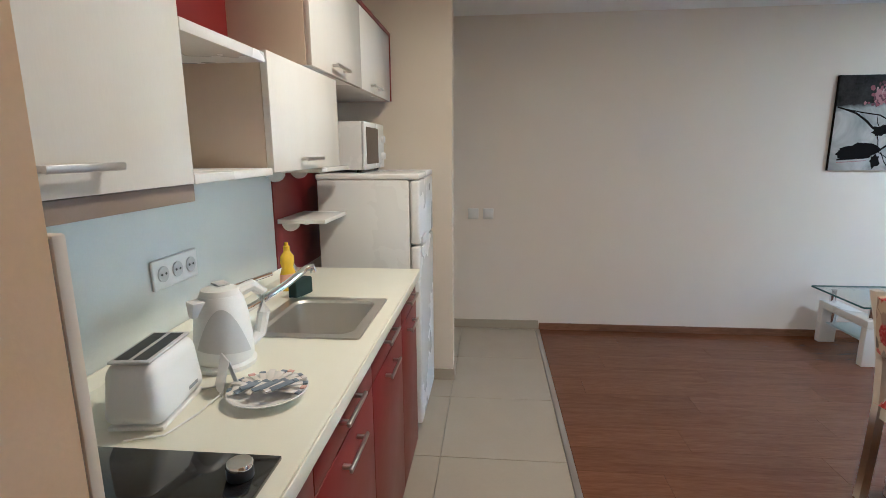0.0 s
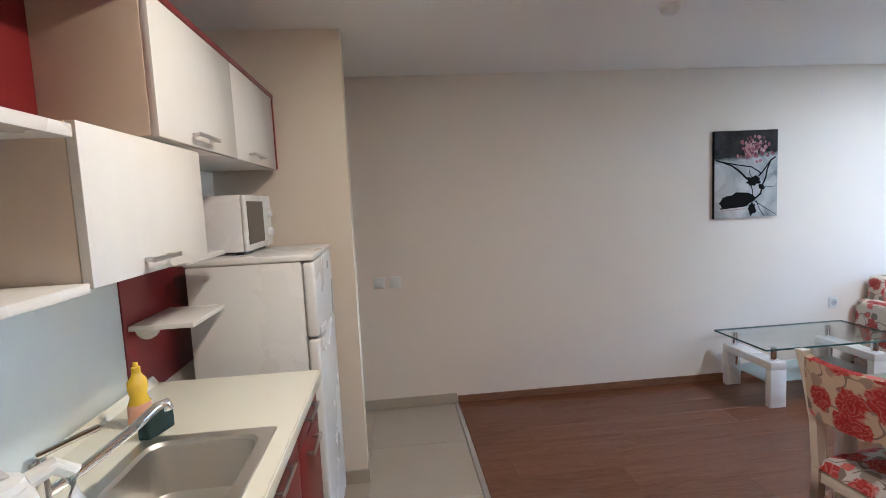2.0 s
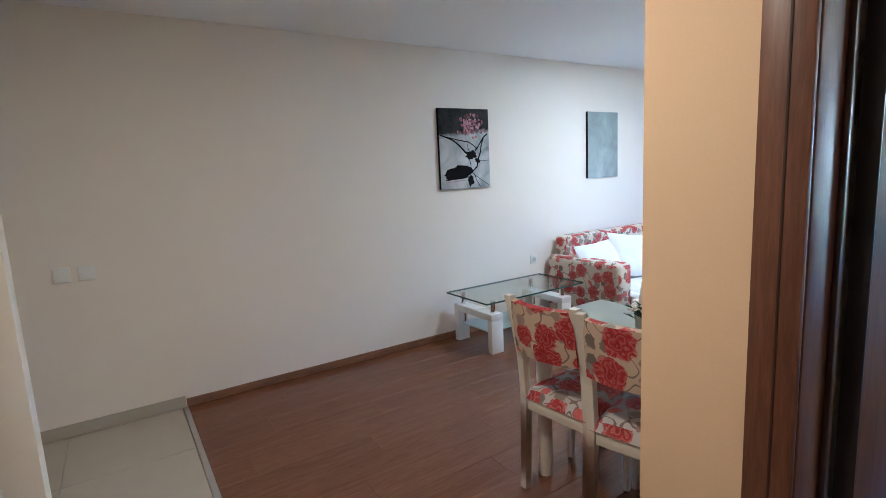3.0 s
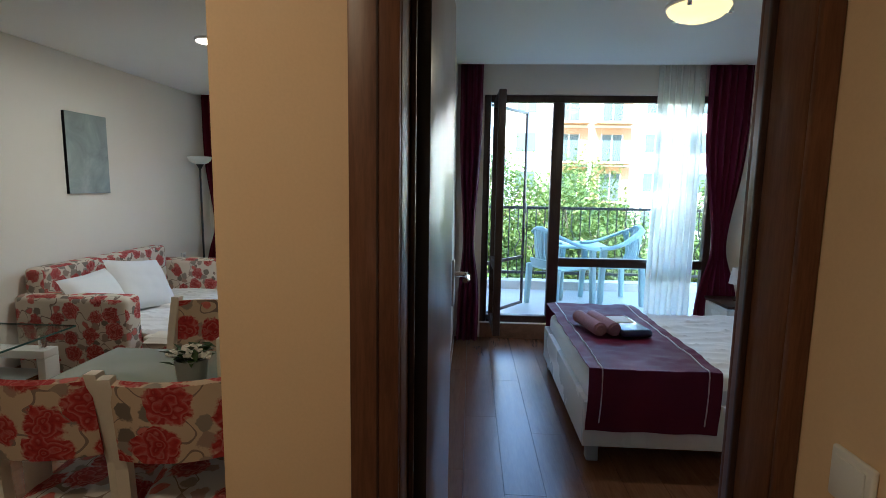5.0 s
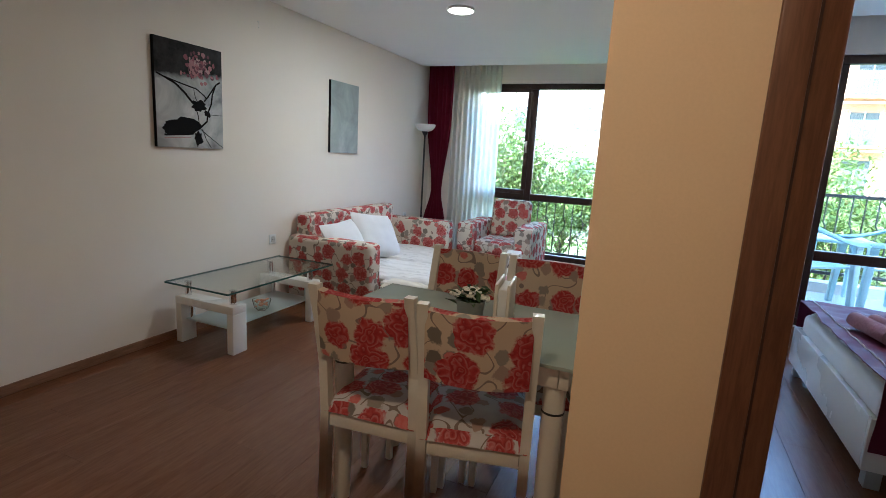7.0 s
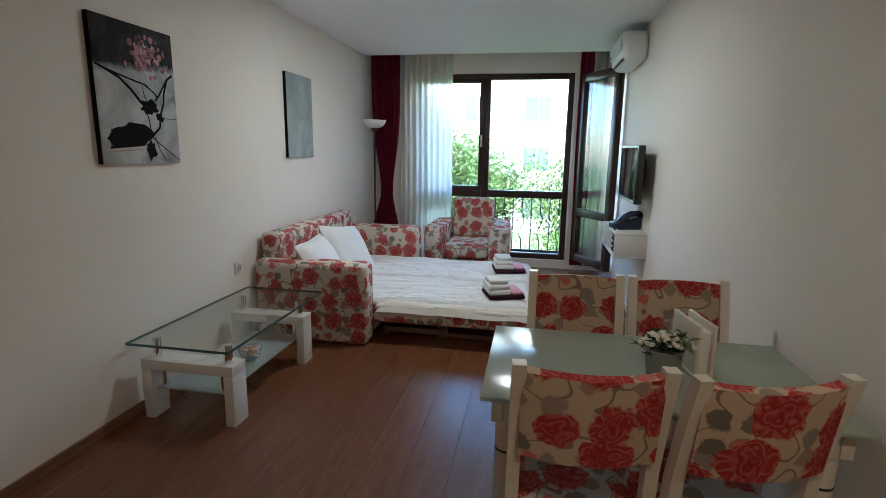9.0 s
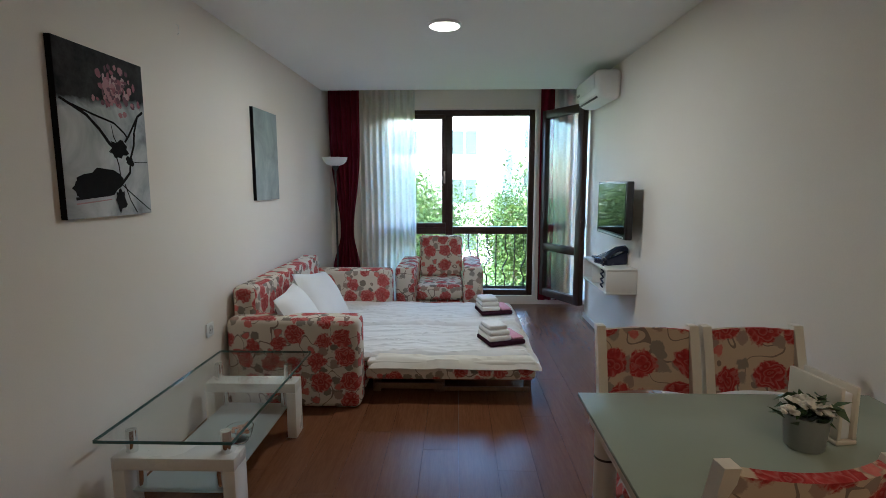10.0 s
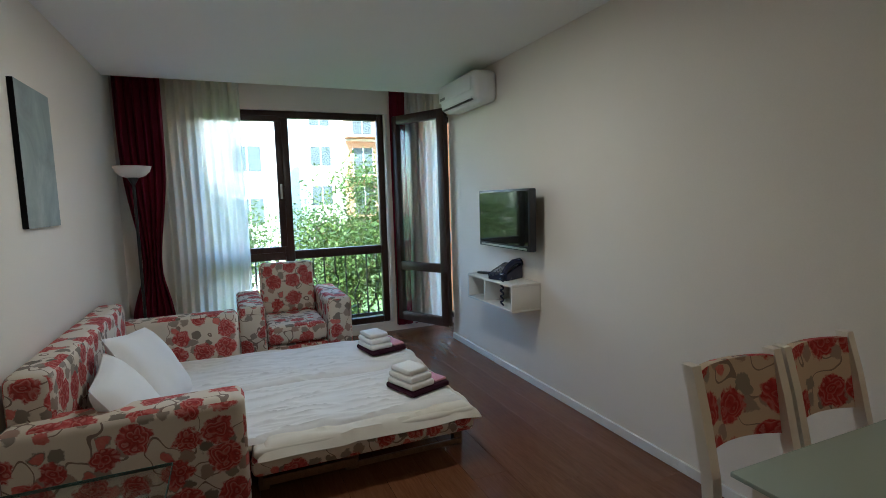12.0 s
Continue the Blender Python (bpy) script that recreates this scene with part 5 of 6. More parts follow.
sheet_mesh(bm, 20, 6, lambda u, v: ((0.0745 + 0.001 - 0.06 * max(0, (0.045 + 0.12 * v * math.sin(u * 3.14)) - 0.03) * 0.9) * math.cos(-1.0 - 2.0 * u), (0.0745 + 0.001 - 0.06 * max(0, (0.045 + 0.12 * v * math.sin(u * 3.14)) - 0.03) * 0.9) * math.sin(-1.0 - 2.0 * u), 0.045 + 0.02 * u + 0.12 * v * math.sin(u * 3.14)), 0.001)
part("swoosh", bm, LIGHTGREY, ke, "grey printed swoosh")

pl = thing("plate", "white plate heaped with coffee and sugar sachets", "plate", (-0.080, 1.226, 0.9305))
pl.scale = (0.86, 0.86, 0.95)
bm = bmesh.new()
turned(bm, [(0.05, 0.0), (0.07, 0.006), (0.098, 0.018), (0.10, 0.02), (0.096, 0.021), (0.068, 0.010), (0.003, 0.007)], 32)
part("dish", bm, CERAMIC, pl)
rnd = random.Random(12)


def sachet(x, y, z, turn, mat, tip):
    """A thin paper stick with a coloured end."""
    bm = bmesh.new()
    box(bm, -0.036, -0.008, -0.002, 0.024, 0.008, 0.002, 0.0015, 2, pose(x, y, z, rnd.uniform(-9, 9), rnd.uniform(-6, 6), turn))
    st = part("sachet", bm, mat, pl)
    bm = bmesh.new()
    box(bm, 0.0242, -0.008, -0.002, 0.037, 0.008, 0.002, 0.0015, 2, pose(x, y, z, 0, 0, turn))
    part("sachet_end", bm, tip, st)


for k in range(13):
    a = radians(-15 + 210 * k / 12)
    sachet(0.060 * math.cos(a), 0.060 * math.sin(a), 0.024 + 0.002 * (k % 2), math.degrees(a) + rnd.uniform(-8, 8), SACHET, (SACHET_BLUE, SACHET_RED, SACHET_BLUE, SACHET)[k % 4])
for k in range(8):
    sachet(-0.062 + 0.016 * k, -0.022 + 0.006 * (k % 3), 0.028 + 0.0015 * k, 62 + rnd.uniform(-10, 10), SACHET_BLUE if k % 3 else SACHET, SACHET_BLUE)
card = thing("folded_card", "small folded white card leaning by the plate", "card", (-0.185, 1.252, 0.9305), 43)
for s in (-1, 1):
    bm = bmesh.new()
    vs = box(bm, -0.0006, -0.032, 0.0, 0.0006, 0.032, 0.075)
    for v in vs:
        v.co.x += s * (0.02 * (1 - v.co.z / 0.075) + 0.0008)
    part("card_leaf", bm, PAPER, card)

so = thing("soap_bottle", "yellow washing-up liquid bottle", "bottle", (-0.372, 2.055, 0.9305), 60)
so.scale = (0.95, 0.95, 0.86)
bm = bmesh.new()
turned(bm, [(0.028, 0.0), (0.031, 0.008), (0.030, 0.07), (0.022, 0.10), (0.027, 0.125), (0.026, 0.15), (0.014, 0.17), (0.012, 0.178)], 24, Matrix.Diagonal((1.15, 0.75, 1, 1)))
part("bottle", bm, YELLOW, so)
bm = bmesh.new()
turned(bm, [(0.013, 0.1785), (0.013, 0.195), (0.008, 0.20), (0.007, 0.212), (0.003, 0.213)], 16)
part("cap", bm, YELLOW, so)
bm = bmesh.new()
turned(bm, [(0.0318, 0.02), (0.0312, 0.075)], 24, Matrix.Diagonal((1.15, 0.75, 1, 1)), False)
part("label", bm, ORANGE_LABEL, so, "orange and pink paper label")
bm = bmesh.new()
box(bm, -0.05, -0.018, 0.0, 0.05, 0.018, 0.062, 0.006, 3)
single("sponge", bm, SPONGE, "dark green scouring sponge by the sink", "sponge", (-0.298, 1.985, 0.9305), 75)

ts = thing("triple_socket", "white triple wall socket on the splashback", "socket", (KB + 0.0065, 1.59, 1.12))
boxpart("plate", (0, -0.102, -0.042, 0.010, 0.102, 0.042), PLASTIC, ts, 0.004, "", 3)
for k in (-1, 0, 1):
    bm = bmesh.new()
    rod(bm, (0.0102, k * 0.064, 0), (0.014, k * 0.064, 0), 0.022, None, 24)
    ins = part("insert", bm, LIGHTGREY, ts, "grey round insert")
    for s in (-1, 1):
        bm = bmesh.new()
        rod(bm, (0.0141, k * 0.064 + s * 0.009, 0), (0.0152, k * 0.064 + s * 0.009, 0), 0.0035, None, 8)
        part("pin_hole", bm, BLACK, ins)

fr = thing("fridge", "white fridge freezer with two doors", "fridge")
boxpart("cabinet", (-0.441, 2.62, 0.02, 0.003, 3.15, 1.312), APPL, fr, 0.006)
boxpart("top_lid", (-0.446, 2.615, 1.313, 0.055, 3.155, 1.340), APPL, fr, 0.008, "", 3)
fd = boxpart("freezer_door", (0.009, 2.62, 1.000, 0.055, 3.15, 1.309), APPL, fr, 0.012, "", 3)
boxpart("badge", (0.0552, 2.985, 1.235, 0.0565, 3.012, 1.270), GREYP, fd, 0)
boxpart("fridge_door", (0.009, 2.62, 0.06, 0.055, 3.15, 0.992), APPL, fr, 0.012, "", 3)
boxpart("door_seal", (0.0035, 2.63, 0.07, 0.0085, 3.14, 1.30), GREYP, fr, 0)
for z0, z1 in ((1.004, 1.036), (0.936, 0.988)):
    boxpart("grip", (0.0553, 2.65, z0, 0.065, 2.79, z1), APPL, fr, 0.004)
for y in (2.67, 3.10):
    boxpart("foot", (-0.05, y - 0.02, 0, 0.0, y + 0.02, 0.019), BLACK, fr, 0.002)

mw = thing("microwave", "white microwave oven standing on the fridge", "microwave", (-0.506, 2.735, 1.341))
mw.scale = (0.92, 1.02, 1.02)
boxpart("casing", (0.0, 0.0, 0.012, 0.285, 0.43, 0.245), APPL, mw, 0.006)
dm = boxpart("door", (0.286, 0.0, 0.012, 0.305, 0.43, 0.245), APPL, mw, 0.007, "", 3)
boxpart("window", (0.3052, 0.025, 0.04, 0.307, 0.275, 0.218), MWAVE, dm, 0.0, "dark door window")
for z in (0.075, 0.165):
    bm = bmesh.new()
    rod(bm, (0.3055, 0.37, z), (0.325, 0.37, z), 0.022, 0.018, 20)
    part("dial", bm, APPL, mw)
for i in range(2):
    for k in range(7):
        boxpart("vent_slit", (0.03 + 0.055 * i, -0.0015, 0.04 + 0.011 * k, 0.07 + 0.055 * i, 0.0, 0.045 + 0.011 * k), GREYP, mw, 0)
for x in (0.03, 0.26):
    for y in (0.03, 0.40):
        boxpart("foot", (x - 0.012, y - 0.012, 0, x + 0.012, y + 0.012, 0.0119), BLACK, mw, 0.001)


# ---------------- pictures ----------------
def canvas_grey():
    m = material("grey_abstract_paint", (0.3, 0.33, 0.34), 0.7, 0, 0.2)
    n = Net(m)
    v = n.coords("Object", (1, 1, 1))
    g = n.noise(v, 3.2, 6, 0.6, 0.8)
    n.base(n.ramp(g, [(0.3, (0.23, 0.265, 0.265)), (0.55, (0.34, 0.385, 0.38)), (0.75, (0.46, 0.50, 0.49))]))
    n.bump(n.noise(v, 90, 3), 0.2, 0.002)
    return m


def canvas_blossom():
    """Dark top, pale lower field, soft border between."""
    m = material("blossom_ground_paint", (0.4, 0.4, 0.4), 0.8, 0, 0.12)
    n = Net(m)
    v = n.coords("Object", (1, 1, 1))
    s = n.t.nodes.new("ShaderNodeSeparateXYZ")
    n.join(v, s.inputs[0])
    w = n.noise(v, 7, 4, 0.6, 0.5)
    edge = n.math("ADD", n.math("ADD", s.outputs[2], n.math("MULTIPLY", s.outputs[0], -0.09)), n.math("MULTIPLY", n.math("SUBTRACT", w, 0.5), 0.10))
    top = n.ramp(n.math("MULTIPLY", n.math("SUBTRACT", edge, 0.108), 28.0), [(0.0, (0, 0, 0)), (1.0, (1, 1, 1))])
    low = n.ramp(n.noise(v, 3.5, 5, 0.6, 1.0), [(0.30, (0.16, 0.17, 0.175)), (0.45, (0.38, 0.39, 0.39)), (0.65, (0.60, 0.60, 0.59))])
    dark = n.ramp(n.noise(v, 9, 5, 0.7), [(0.35, (0.018, 0.019, 0.02)), (0.7, (0.06, 0.058, 0.06))])
    n.base(n.mix(top, low, dark))
    n.bump(n.noise(v, 90, 3), 0.2, 0.002)
    return m


INK = mottled("black_ink_paint", (0.006, 0.006, 0.007), (0.014, 0.014, 0.015), 20, 0.85, spec=0.08)
PINKS = [mottled("pink_petal_paint_" + str(i), c, tuple(k * 0.7 for k in c), 30, 0.6) for i, c in enumerate(((0.30, 0.085, 0.115), (0.44, 0.19, 0.21), (0.15, 0.045, 0.07), (0.52, 0.31, 0.31)))]

p1 = thing("painting", "canvas painting of a pink blossom branch on black and grey", "painting", (3.09, NORTH - 0.024, 1.614))
boxpart("canvas", (-0.258, -0.001, -0.332, 0.258, 0.0235, 0.332), canvas_blossom(), p1, 0.003)
boxpart("canvas_side", (-0.2605, 0.0, -0.332, -0.2585, 0.0235, 0.332), INK, p1, 0)


def stroke(pts, r0, r1, mat, n=8, label=""):
    """A flat painted stroke on the canvas."""
    bm = bmesh.new()
    ps = [Vector((x, 0, z)) for x, z in pts]
    L = []
    for i, p in enumerate(ps):
        d = (ps[min(i + 1, len(ps) - 1)] - ps[max(i - 1, 0)]).normalized()
        s = Vector((-d.z, 0, d.x)) * (r0 + (r1 - r0) * i / (len(ps) - 1))
        L.append((bm.verts.new(p + s + Vector((0, -0.0022, 0))), bm.verts.new(p - s + Vector((0, -0.0022, 0)))))
    for a, b in zip(L, L[1:]):
        bm.faces.new((a[0], a[1], b[1], b[0]))
    part("brush_stroke", bm, mat, p1, label)


def blot(x, z, w, h, mat, seed, y=-0.0026, jag=0.3):
    bm = bmesh.new()
    rnd = random.Random(seed)
    c = bm.verts.new((x, y, z))
    ring = []
    for k in range(18):
        a = 2 * math.pi * k / 18
        q = 1 + rnd.uniform(-jag, jag)
        ring.append(bm.verts.new((x + w * q * math.cos(a), y, z + h * q * math.sin(a))))
    for k in range(18):
        bm.faces.new((c, ring[k], ring[(k + 1) % 18]))
    part("paint_blot", bm, mat, p1)


stroke([(-0.25, 0.115), (-0.19, 0.095), (-0.12, 0.07), (-0.05, 0.02), (0.0, -0.03), (0.05, -0.06)], 0.005, 0.009, INK)
stroke([(-0.20, 0.10), (-0.08, 0.075), (0.04, 0.055), (0.10, 0.02), (0.12, 0.0)], 0.004, 0.005, INK)
stroke([(0.20, 0.10), (0.17, 0.03), (0.16, -0.03), (0.13, -0.09), (0.12, -0.15), (0.07, -0.19)], 0.006, 0.007, INK)
stroke([(0.24, 0.125), (0.20, 0.10), (0.13, 0.01), (0.10, -0.02)], 0.006, 0.005, INK)
stroke([(0.03, -0.06), (0.05, -0.12), (0.06, -0.20), (0.12, -0.24), (0.20, -0.29), (0.25, -0.32)], 0.004, 0.002, INK)
stroke([(0.08, -0.20), (0.11, -0.27), (0.15, -0.325)], 0.003, 0.003, INK)
stroke([(0.12, -0.10), (0.18, -0.103), (0.25, -0.10)], 0.002, 0.0015, INK)
stroke([(0.02, 0.05), (0.03, 0.0), (0.06, -0.05)], 0.002, 0.003, INK)
blot(0.06, -0.05, 0.055, 0.038, INK, 3)
blot(0.125, -0.10, 0.026, 0.022, INK, 4)
blot(-0.06, -0.195, 0.13, 0.055, INK, 5, -0.0026, 0.16)
blot(-0.13, -0.215, 0.09, 0.04, INK, 6, -0.0027, 0.16)
blot(0.045, -0.265, 0.035, 0.05, INK, 7)
stroke([(-0.21, -0.255), (-0.12, -0.25), (-0.02, -0.245)], 0.006, 0.003, INK)
stroke([(-0.21, -0.275), (-0.10, -0.268), (-0.01, -0.262)], 0.003, 0.002, PINKS[3])
rnd = random.Random(21)
for i in range(150):
    a, r = rnd.uniform(0, 6.28), abs(rnd.gauss(0, 1))
    x, z = 0.055 + 0.085 * r * math.cos(a), 0.195 + 0.050 * r * math.sin(a)
    if -0.22 < x < 0.245 and 0.02 < z < 0.31:
        blot(x, z, rnd.uniform(0.005, 0.017), rnd.uniform(0.005, 0.019), PINKS[i % 4 if r < 1.1 else i % 3], 100 + i, -0.0028 - 0.00001 * i, 0.2)
p2 = thing("painting", "plain blue-grey abstract canvas painting", "painting", (4.853, NORTH - 0.024, 1.628))
boxpart("canvas", (-0.232, -0.001, -0.332, 0.232, 0.0235, 0.332), canvas_grey(), p2, 0.003)
boxpart("canvas_side", (-0.2345, 0.0, -0.332, -0.2325, 0.0235, 0.332), INK, p2, 0)
bm = bmesh.new()
turned(bm, [(0.014, -0.0022), (0.020, -0.0022)], 16, pose(-0.07, 0, -0.24, 90, 0, 0) , False)
part("paint_ring", bm, PAPER, p2)


# ---------------- bedroom ----------------
bed = thing("double_bed", "white double bed with white linen, foot end towards the door", "bed", (3.165, 0.375, 0))
W, LEN = 1.40, 2.05
boxpart("side_board", (0.0, -LEN, 0.09, 0.03, 0.0, 0.33), WHITE, bed, 0.004)
boxpart("side_board", (W - 0.03, -LEN, 0.09, W, 0.0, 0.33), WHITE, bed, 0.004)
boxpart("foot_board", (0.031, -0.03, 0.09, W - 0.031, 0.0, 0.33), WHITE, bed, 0.004)
for x in (0.02, W - 0.08):
    for y in (-0.09, -LEN + 0.03):
        boxpart("leg", (x, y, 0, x + 0.06, y + 0.06, 0.09), GREYP, bed, 0.004)
boxpart("mattress", (0.032, -LEN, 0.20, W - 0.032, -0.032, 0.44), LINEN, bed, 0.04, "white mattress", 4)
boxpart("headboard", (-0.25, -LEN - 0.038, 0.25, W + 0.35, -LEN - 0.001, 1.0), HEADBOARD, bed, 0.008, "dark wooden headboard")
duvet("duvet", 3.19, 4.54, -1.25, 0.32, 0.462, 0.06, "rumpled white duvet on the double bed", LINEN, 5)
pillow(3.52, -1.40, 0.53, 20, 0, 5, 0.62, 0.42, "white pillow at the head of the bed")
pillow(4.20, -1.40, 0.53, 20, 0, -4, 0.62, 0.42, "white pillow at the head of the bed")
pillow(4.36, -1.22, 0.61, 58, 0, -8, 0.42, 0.40, "purple cushion on the bed", mottled("purple_satin", (0.20, 0.02, 0.14), (0.16, 0.015, 0.11), 6, 0.45), "cushion")

th = thing("bed_throw", "plum satin bed runner with pale piping hanging over the bed", "bed runner")
bm = bmesh.new()
TX0, TX1, TY0, TY1 = 3.145, 4.585, -0.29, 0.362


def throw(u, v):
    s = u * 2.08 - 0.32                     # along the bed's width, hanging at both ends
    y = TY0 + (TY1 - TY0) * v
    if s < 0:
        x, z = TX0 + 0.006 * math.sin(y * 24), 0.505 + s
    elif s > TX1 - TX0:
        x, z = TX1 + 0.006 * math.sin(y * 21), 0.505 - (s - (TX1 - TX0))
    else:
        x, z = TX0 + s, 0.505 + 0.012 * noise.noise(Vector((s * 5, y * 7, 1))) + 0.010 * abs(noise.noise(Vector((s * 9 + y * 7, y * 4 - s * 2, 4)))) + 0.005 * noise.noise(Vector((s * 22, y * 13, 7)))
        z += 0.006
    return (x, y + 0.012 * noise.noise(Vector((s * 5, 3, 0))), z)


sheet_mesh(bm, 90, 30, throw, 0.005)
part("runner", bm, PLUM, th)
for v0 in (0.10, 0.90):
    bm = bmesh.new()
    pts = []
    for k in range(70):
        p = Vector(throw(0.02 + 0.96 * k / 69, v0))
        inward = Vector((-0.006 if p.x <= TX0 + 0.02 else 0, 0, 0.004))
        pts.append(p + inward)
    pipe(bm, pts, 0.0035, 5)
    part("piping", bm, PIPING, th, "pale piping")
robe = thing("folded_robe", "rolled pink patterned towels and a dark folded cloth on the bed", "towels", (3.84, 0.09, 0.524), 8)
for y in (0.135, 0.045):
    bm = bmesh.new()
    rod(bm, (-0.17, y - 0.02, 0.043), (0.17, y, 0.043), 0.042, None, 18)
    bmesh.ops.bevel(bm, geom=[e for e in bm.edges if len(e.link_faces) == 2 and e.calc_face_angle() > 1], offset=0.012, segments=3, affect="EDGES")
    part("rolled_towel", bm, PINKROLL, robe, "rolled pink speckled towel")
boxpart("folded_cloth", (-0.20, -0.20, 0.0, 0.16, -0.005, 0.045), NAVY, robe, 0.02, "", 4)
boxpart("leaflet", (-0.02, -0.16, 0.0455, 0.13, -0.04, 0.048), PAPER, robe, 0.0005)


def nightstand(x, y, label):
    t = thing("nightstand", label, "nightstand", (x, y, 0))
    boxpart("body", (0, 0, 0.06, 0.38, 0.34, 0.48), WHITE, t, 0.003)
    boxpart("top", (-0.01, -0.01, 0.481, 0.39, 0.36, 0.505), HEADBOARD, t, 0.003)
    d = boxpart("drawer_front", (0.01, 0.341, 0.27, 0.37, 0.356, 0.47), WHITE, t, 0.002)
    boxpart("drawer_front", (0.01, 0.341, 0.07, 0.37, 0.356, 0.26), WHITE, t, 0.002)
    boxpart("plinth", (0.02, 0.02, 0, 0.36, 0.32, 0.059), HEADBOARD, t, 0.0)
    return t


nightstand(4.66, -1.41, "white nightstand with a dark top beside the bed")
nightstand(2.70, -1.41, "white nightstand with a dark top beside the bed")
desk = thing("side_table", "white laminate table standing against the bedroom wall", "table", (1.72, -0.80, 0))
boxpart("top", (0, 0, 0.722, 0.486, 0.985, 0.75), WHITE, desk, 0.003)
boxpart("side_panel", (0.03, 0.945, 0, 0.462, 0.970, 0.7215), WHITE, desk, 0.002)
boxpart("side_panel", (0.03, 0.015, 0, 0.462, 0.040, 0.7215), WHITE, desk, 0.002)
boxpart("back_rail", (0.03, 0.041, 0.50, 0.05, 0.944, 0.7215), WHITE, desk, 0.002)
nl = thing("table_lamp", "small bedside lamp with a white shade", "table lamp", (4.88, -1.25, 0.5055))
bm = bmesh.new()
turned(bm, [(0.05, 0.0), (0.05, 0.012), (0.012, 0.022), (0.012, 0.16)], 20)
part("foot", bm, HEADBOARD, nl)
bm = bmesh.new()
turned(bm, [(0.085, 0.14), (0.065, 0.27), (0.062, 0.27), (0.082, 0.14)], 24, None, False)
part("shade", bm, PAPER, nl, "white cloth shade")
ac2 = thing("air_conditioner", "white split air conditioner on the bedroom wall", "air conditioner", (4.53, BSOUTH + 0.001, 2.17))
boxpart("body", (0, 0, 0, 0.72, 0.19, 0.24), PLASTIC, ac2, 0.025, "", 4)
boxpart("front_panel", (0.02, 0.1905, 0.085, 0.70, 0.194, 0.22), PLASTIC, ac2, 0.001)
boxpart("outlet", (0.08, 0.16, -0.0015, 0.64, 0.18, 0.0), BLACK, ac2, 0)


# ---------------- balcony furniture ----------------
def garden_chair(m):
    """Moulded armchair: one broad rim runs from arm to arm over the back."""
    c = thing("garden_chair", "pale green moulded plastic garden armchair", "garden chair", (0, 0, 0), 0, "garden chairs on the balcony")

    def rim(v):
        a = math.pi * v
        s, k = math.sin(a), math.cos(a)
        run = max(0.0, abs(k) - 0.35) / 0.65
        return Vector((-0.29 * s ** 0.6 + 0.26 * run ** 1.3, -0.285 * k * (1.0 + 0.05 * s), 0.64 + 0.21 * s ** 2.2))

    bm = bmesh.new()
    sheet_mesh(bm, 12, 12, lambda u, v: (-0.21 + 0.44 * u, (v - 0.5) * (0.44 + 0.04 * u), 0.42 - 0.02 * math.sin(u * 3.14) * math.sin(v * 3.14) + 0.015 * u), 0.014)
    part("seat", bm, CHAIRPLASTIC, c)
    bm = bmesh.new()

    def band(u, v):
        p = rim(v)
        out = Vector((p.x * 0.8, p.y, 0)).normalized()
        return tuple(p + out * 0.030 * math.sin(1.9 * (u - 0.5)) + Vector((0, 0, 0.012 * math.cos(2.6 * (u - 0.5)) - 0.045 * max(0, u - 0.55))))

    sheet_mesh(bm, 8, 48, band, 0.012)
    part("arm_and_back_rim", bm, CHAIRPLASTIC, c)
    for k in range(7):
        bm = bmesh.new()
        v0 = 0.30 + 0.058 * k

        def slat(u, v):
            top = rim(v0 + 0.046 * v)
            foot = Vector((-0.205, top.y * 0.72, 0.42))
            p = foot.lerp(top, u)
            return (p.x - 0.03 * math.sin(u * 3.1), p.y, p.z)

        sheet_mesh(bm, 8, 3, slat, 0.010)
        part("back_slat", bm, CHAIRPLASTIC, c)
    bm = bmesh.new()
    sheet_mesh(bm, 3, 14, lambda u, v: (-0.225 - 0.02 * math.sin(v * 3.14) - 0.03 * u, (v - 0.5) * 0.40, 0.43 + 0.09 * u), 0.012)
    part("lower_back", bm, CHAIRPLASTIC, c)
    for x, y in ((0.22, -0.25), (0.22, 0.25), (-0.22, -0.23), (-0.22, 0.23)):
        bm = bmesh.new()
        vs = box(bm, -0.038, -0.024, 0, 0.038, 0.024, 0.63 if x > 0 else 0.45, 0.008)
        for v in vs:
            v.co.x = v.co.x * (0.6 + 0.6 * v.co.z) + x * (1.12 - 0.2 * v.co.z)
            v.co.y += y * (1.05 - 0.08 * v.co.z)
        part("leg", bm, CHAIRPLASTIC, c)
    c.matrix_world = m
    return c


g1 = garden_chair(pose(6.12, 0.0, 0.131, 0, 0, -60))
copy_thing(g1, pose(6.36, -0.62, 0.131, 0, 0, 100))
gt = thing("garden_table", "pale plastic balcony table", "garden table", (6.62, -0.30, 0.131))
boxpart("top", (-0.30, -0.28, 0.60, 0.30, 0.28, 0.63), CHAIRPLASTIC, gt, 0.012, "", 3)
for x in (-0.24, 0.24):
    for y in (-0.22, 0.22):
        bm = bmesh.new()
        rod(bm, (x * 1.05, y * 1.05, 0), (x, y, 0.60), 0.018, 0.026, 10)
        part("leg", bm, CHAIRPLASTIC, gt)


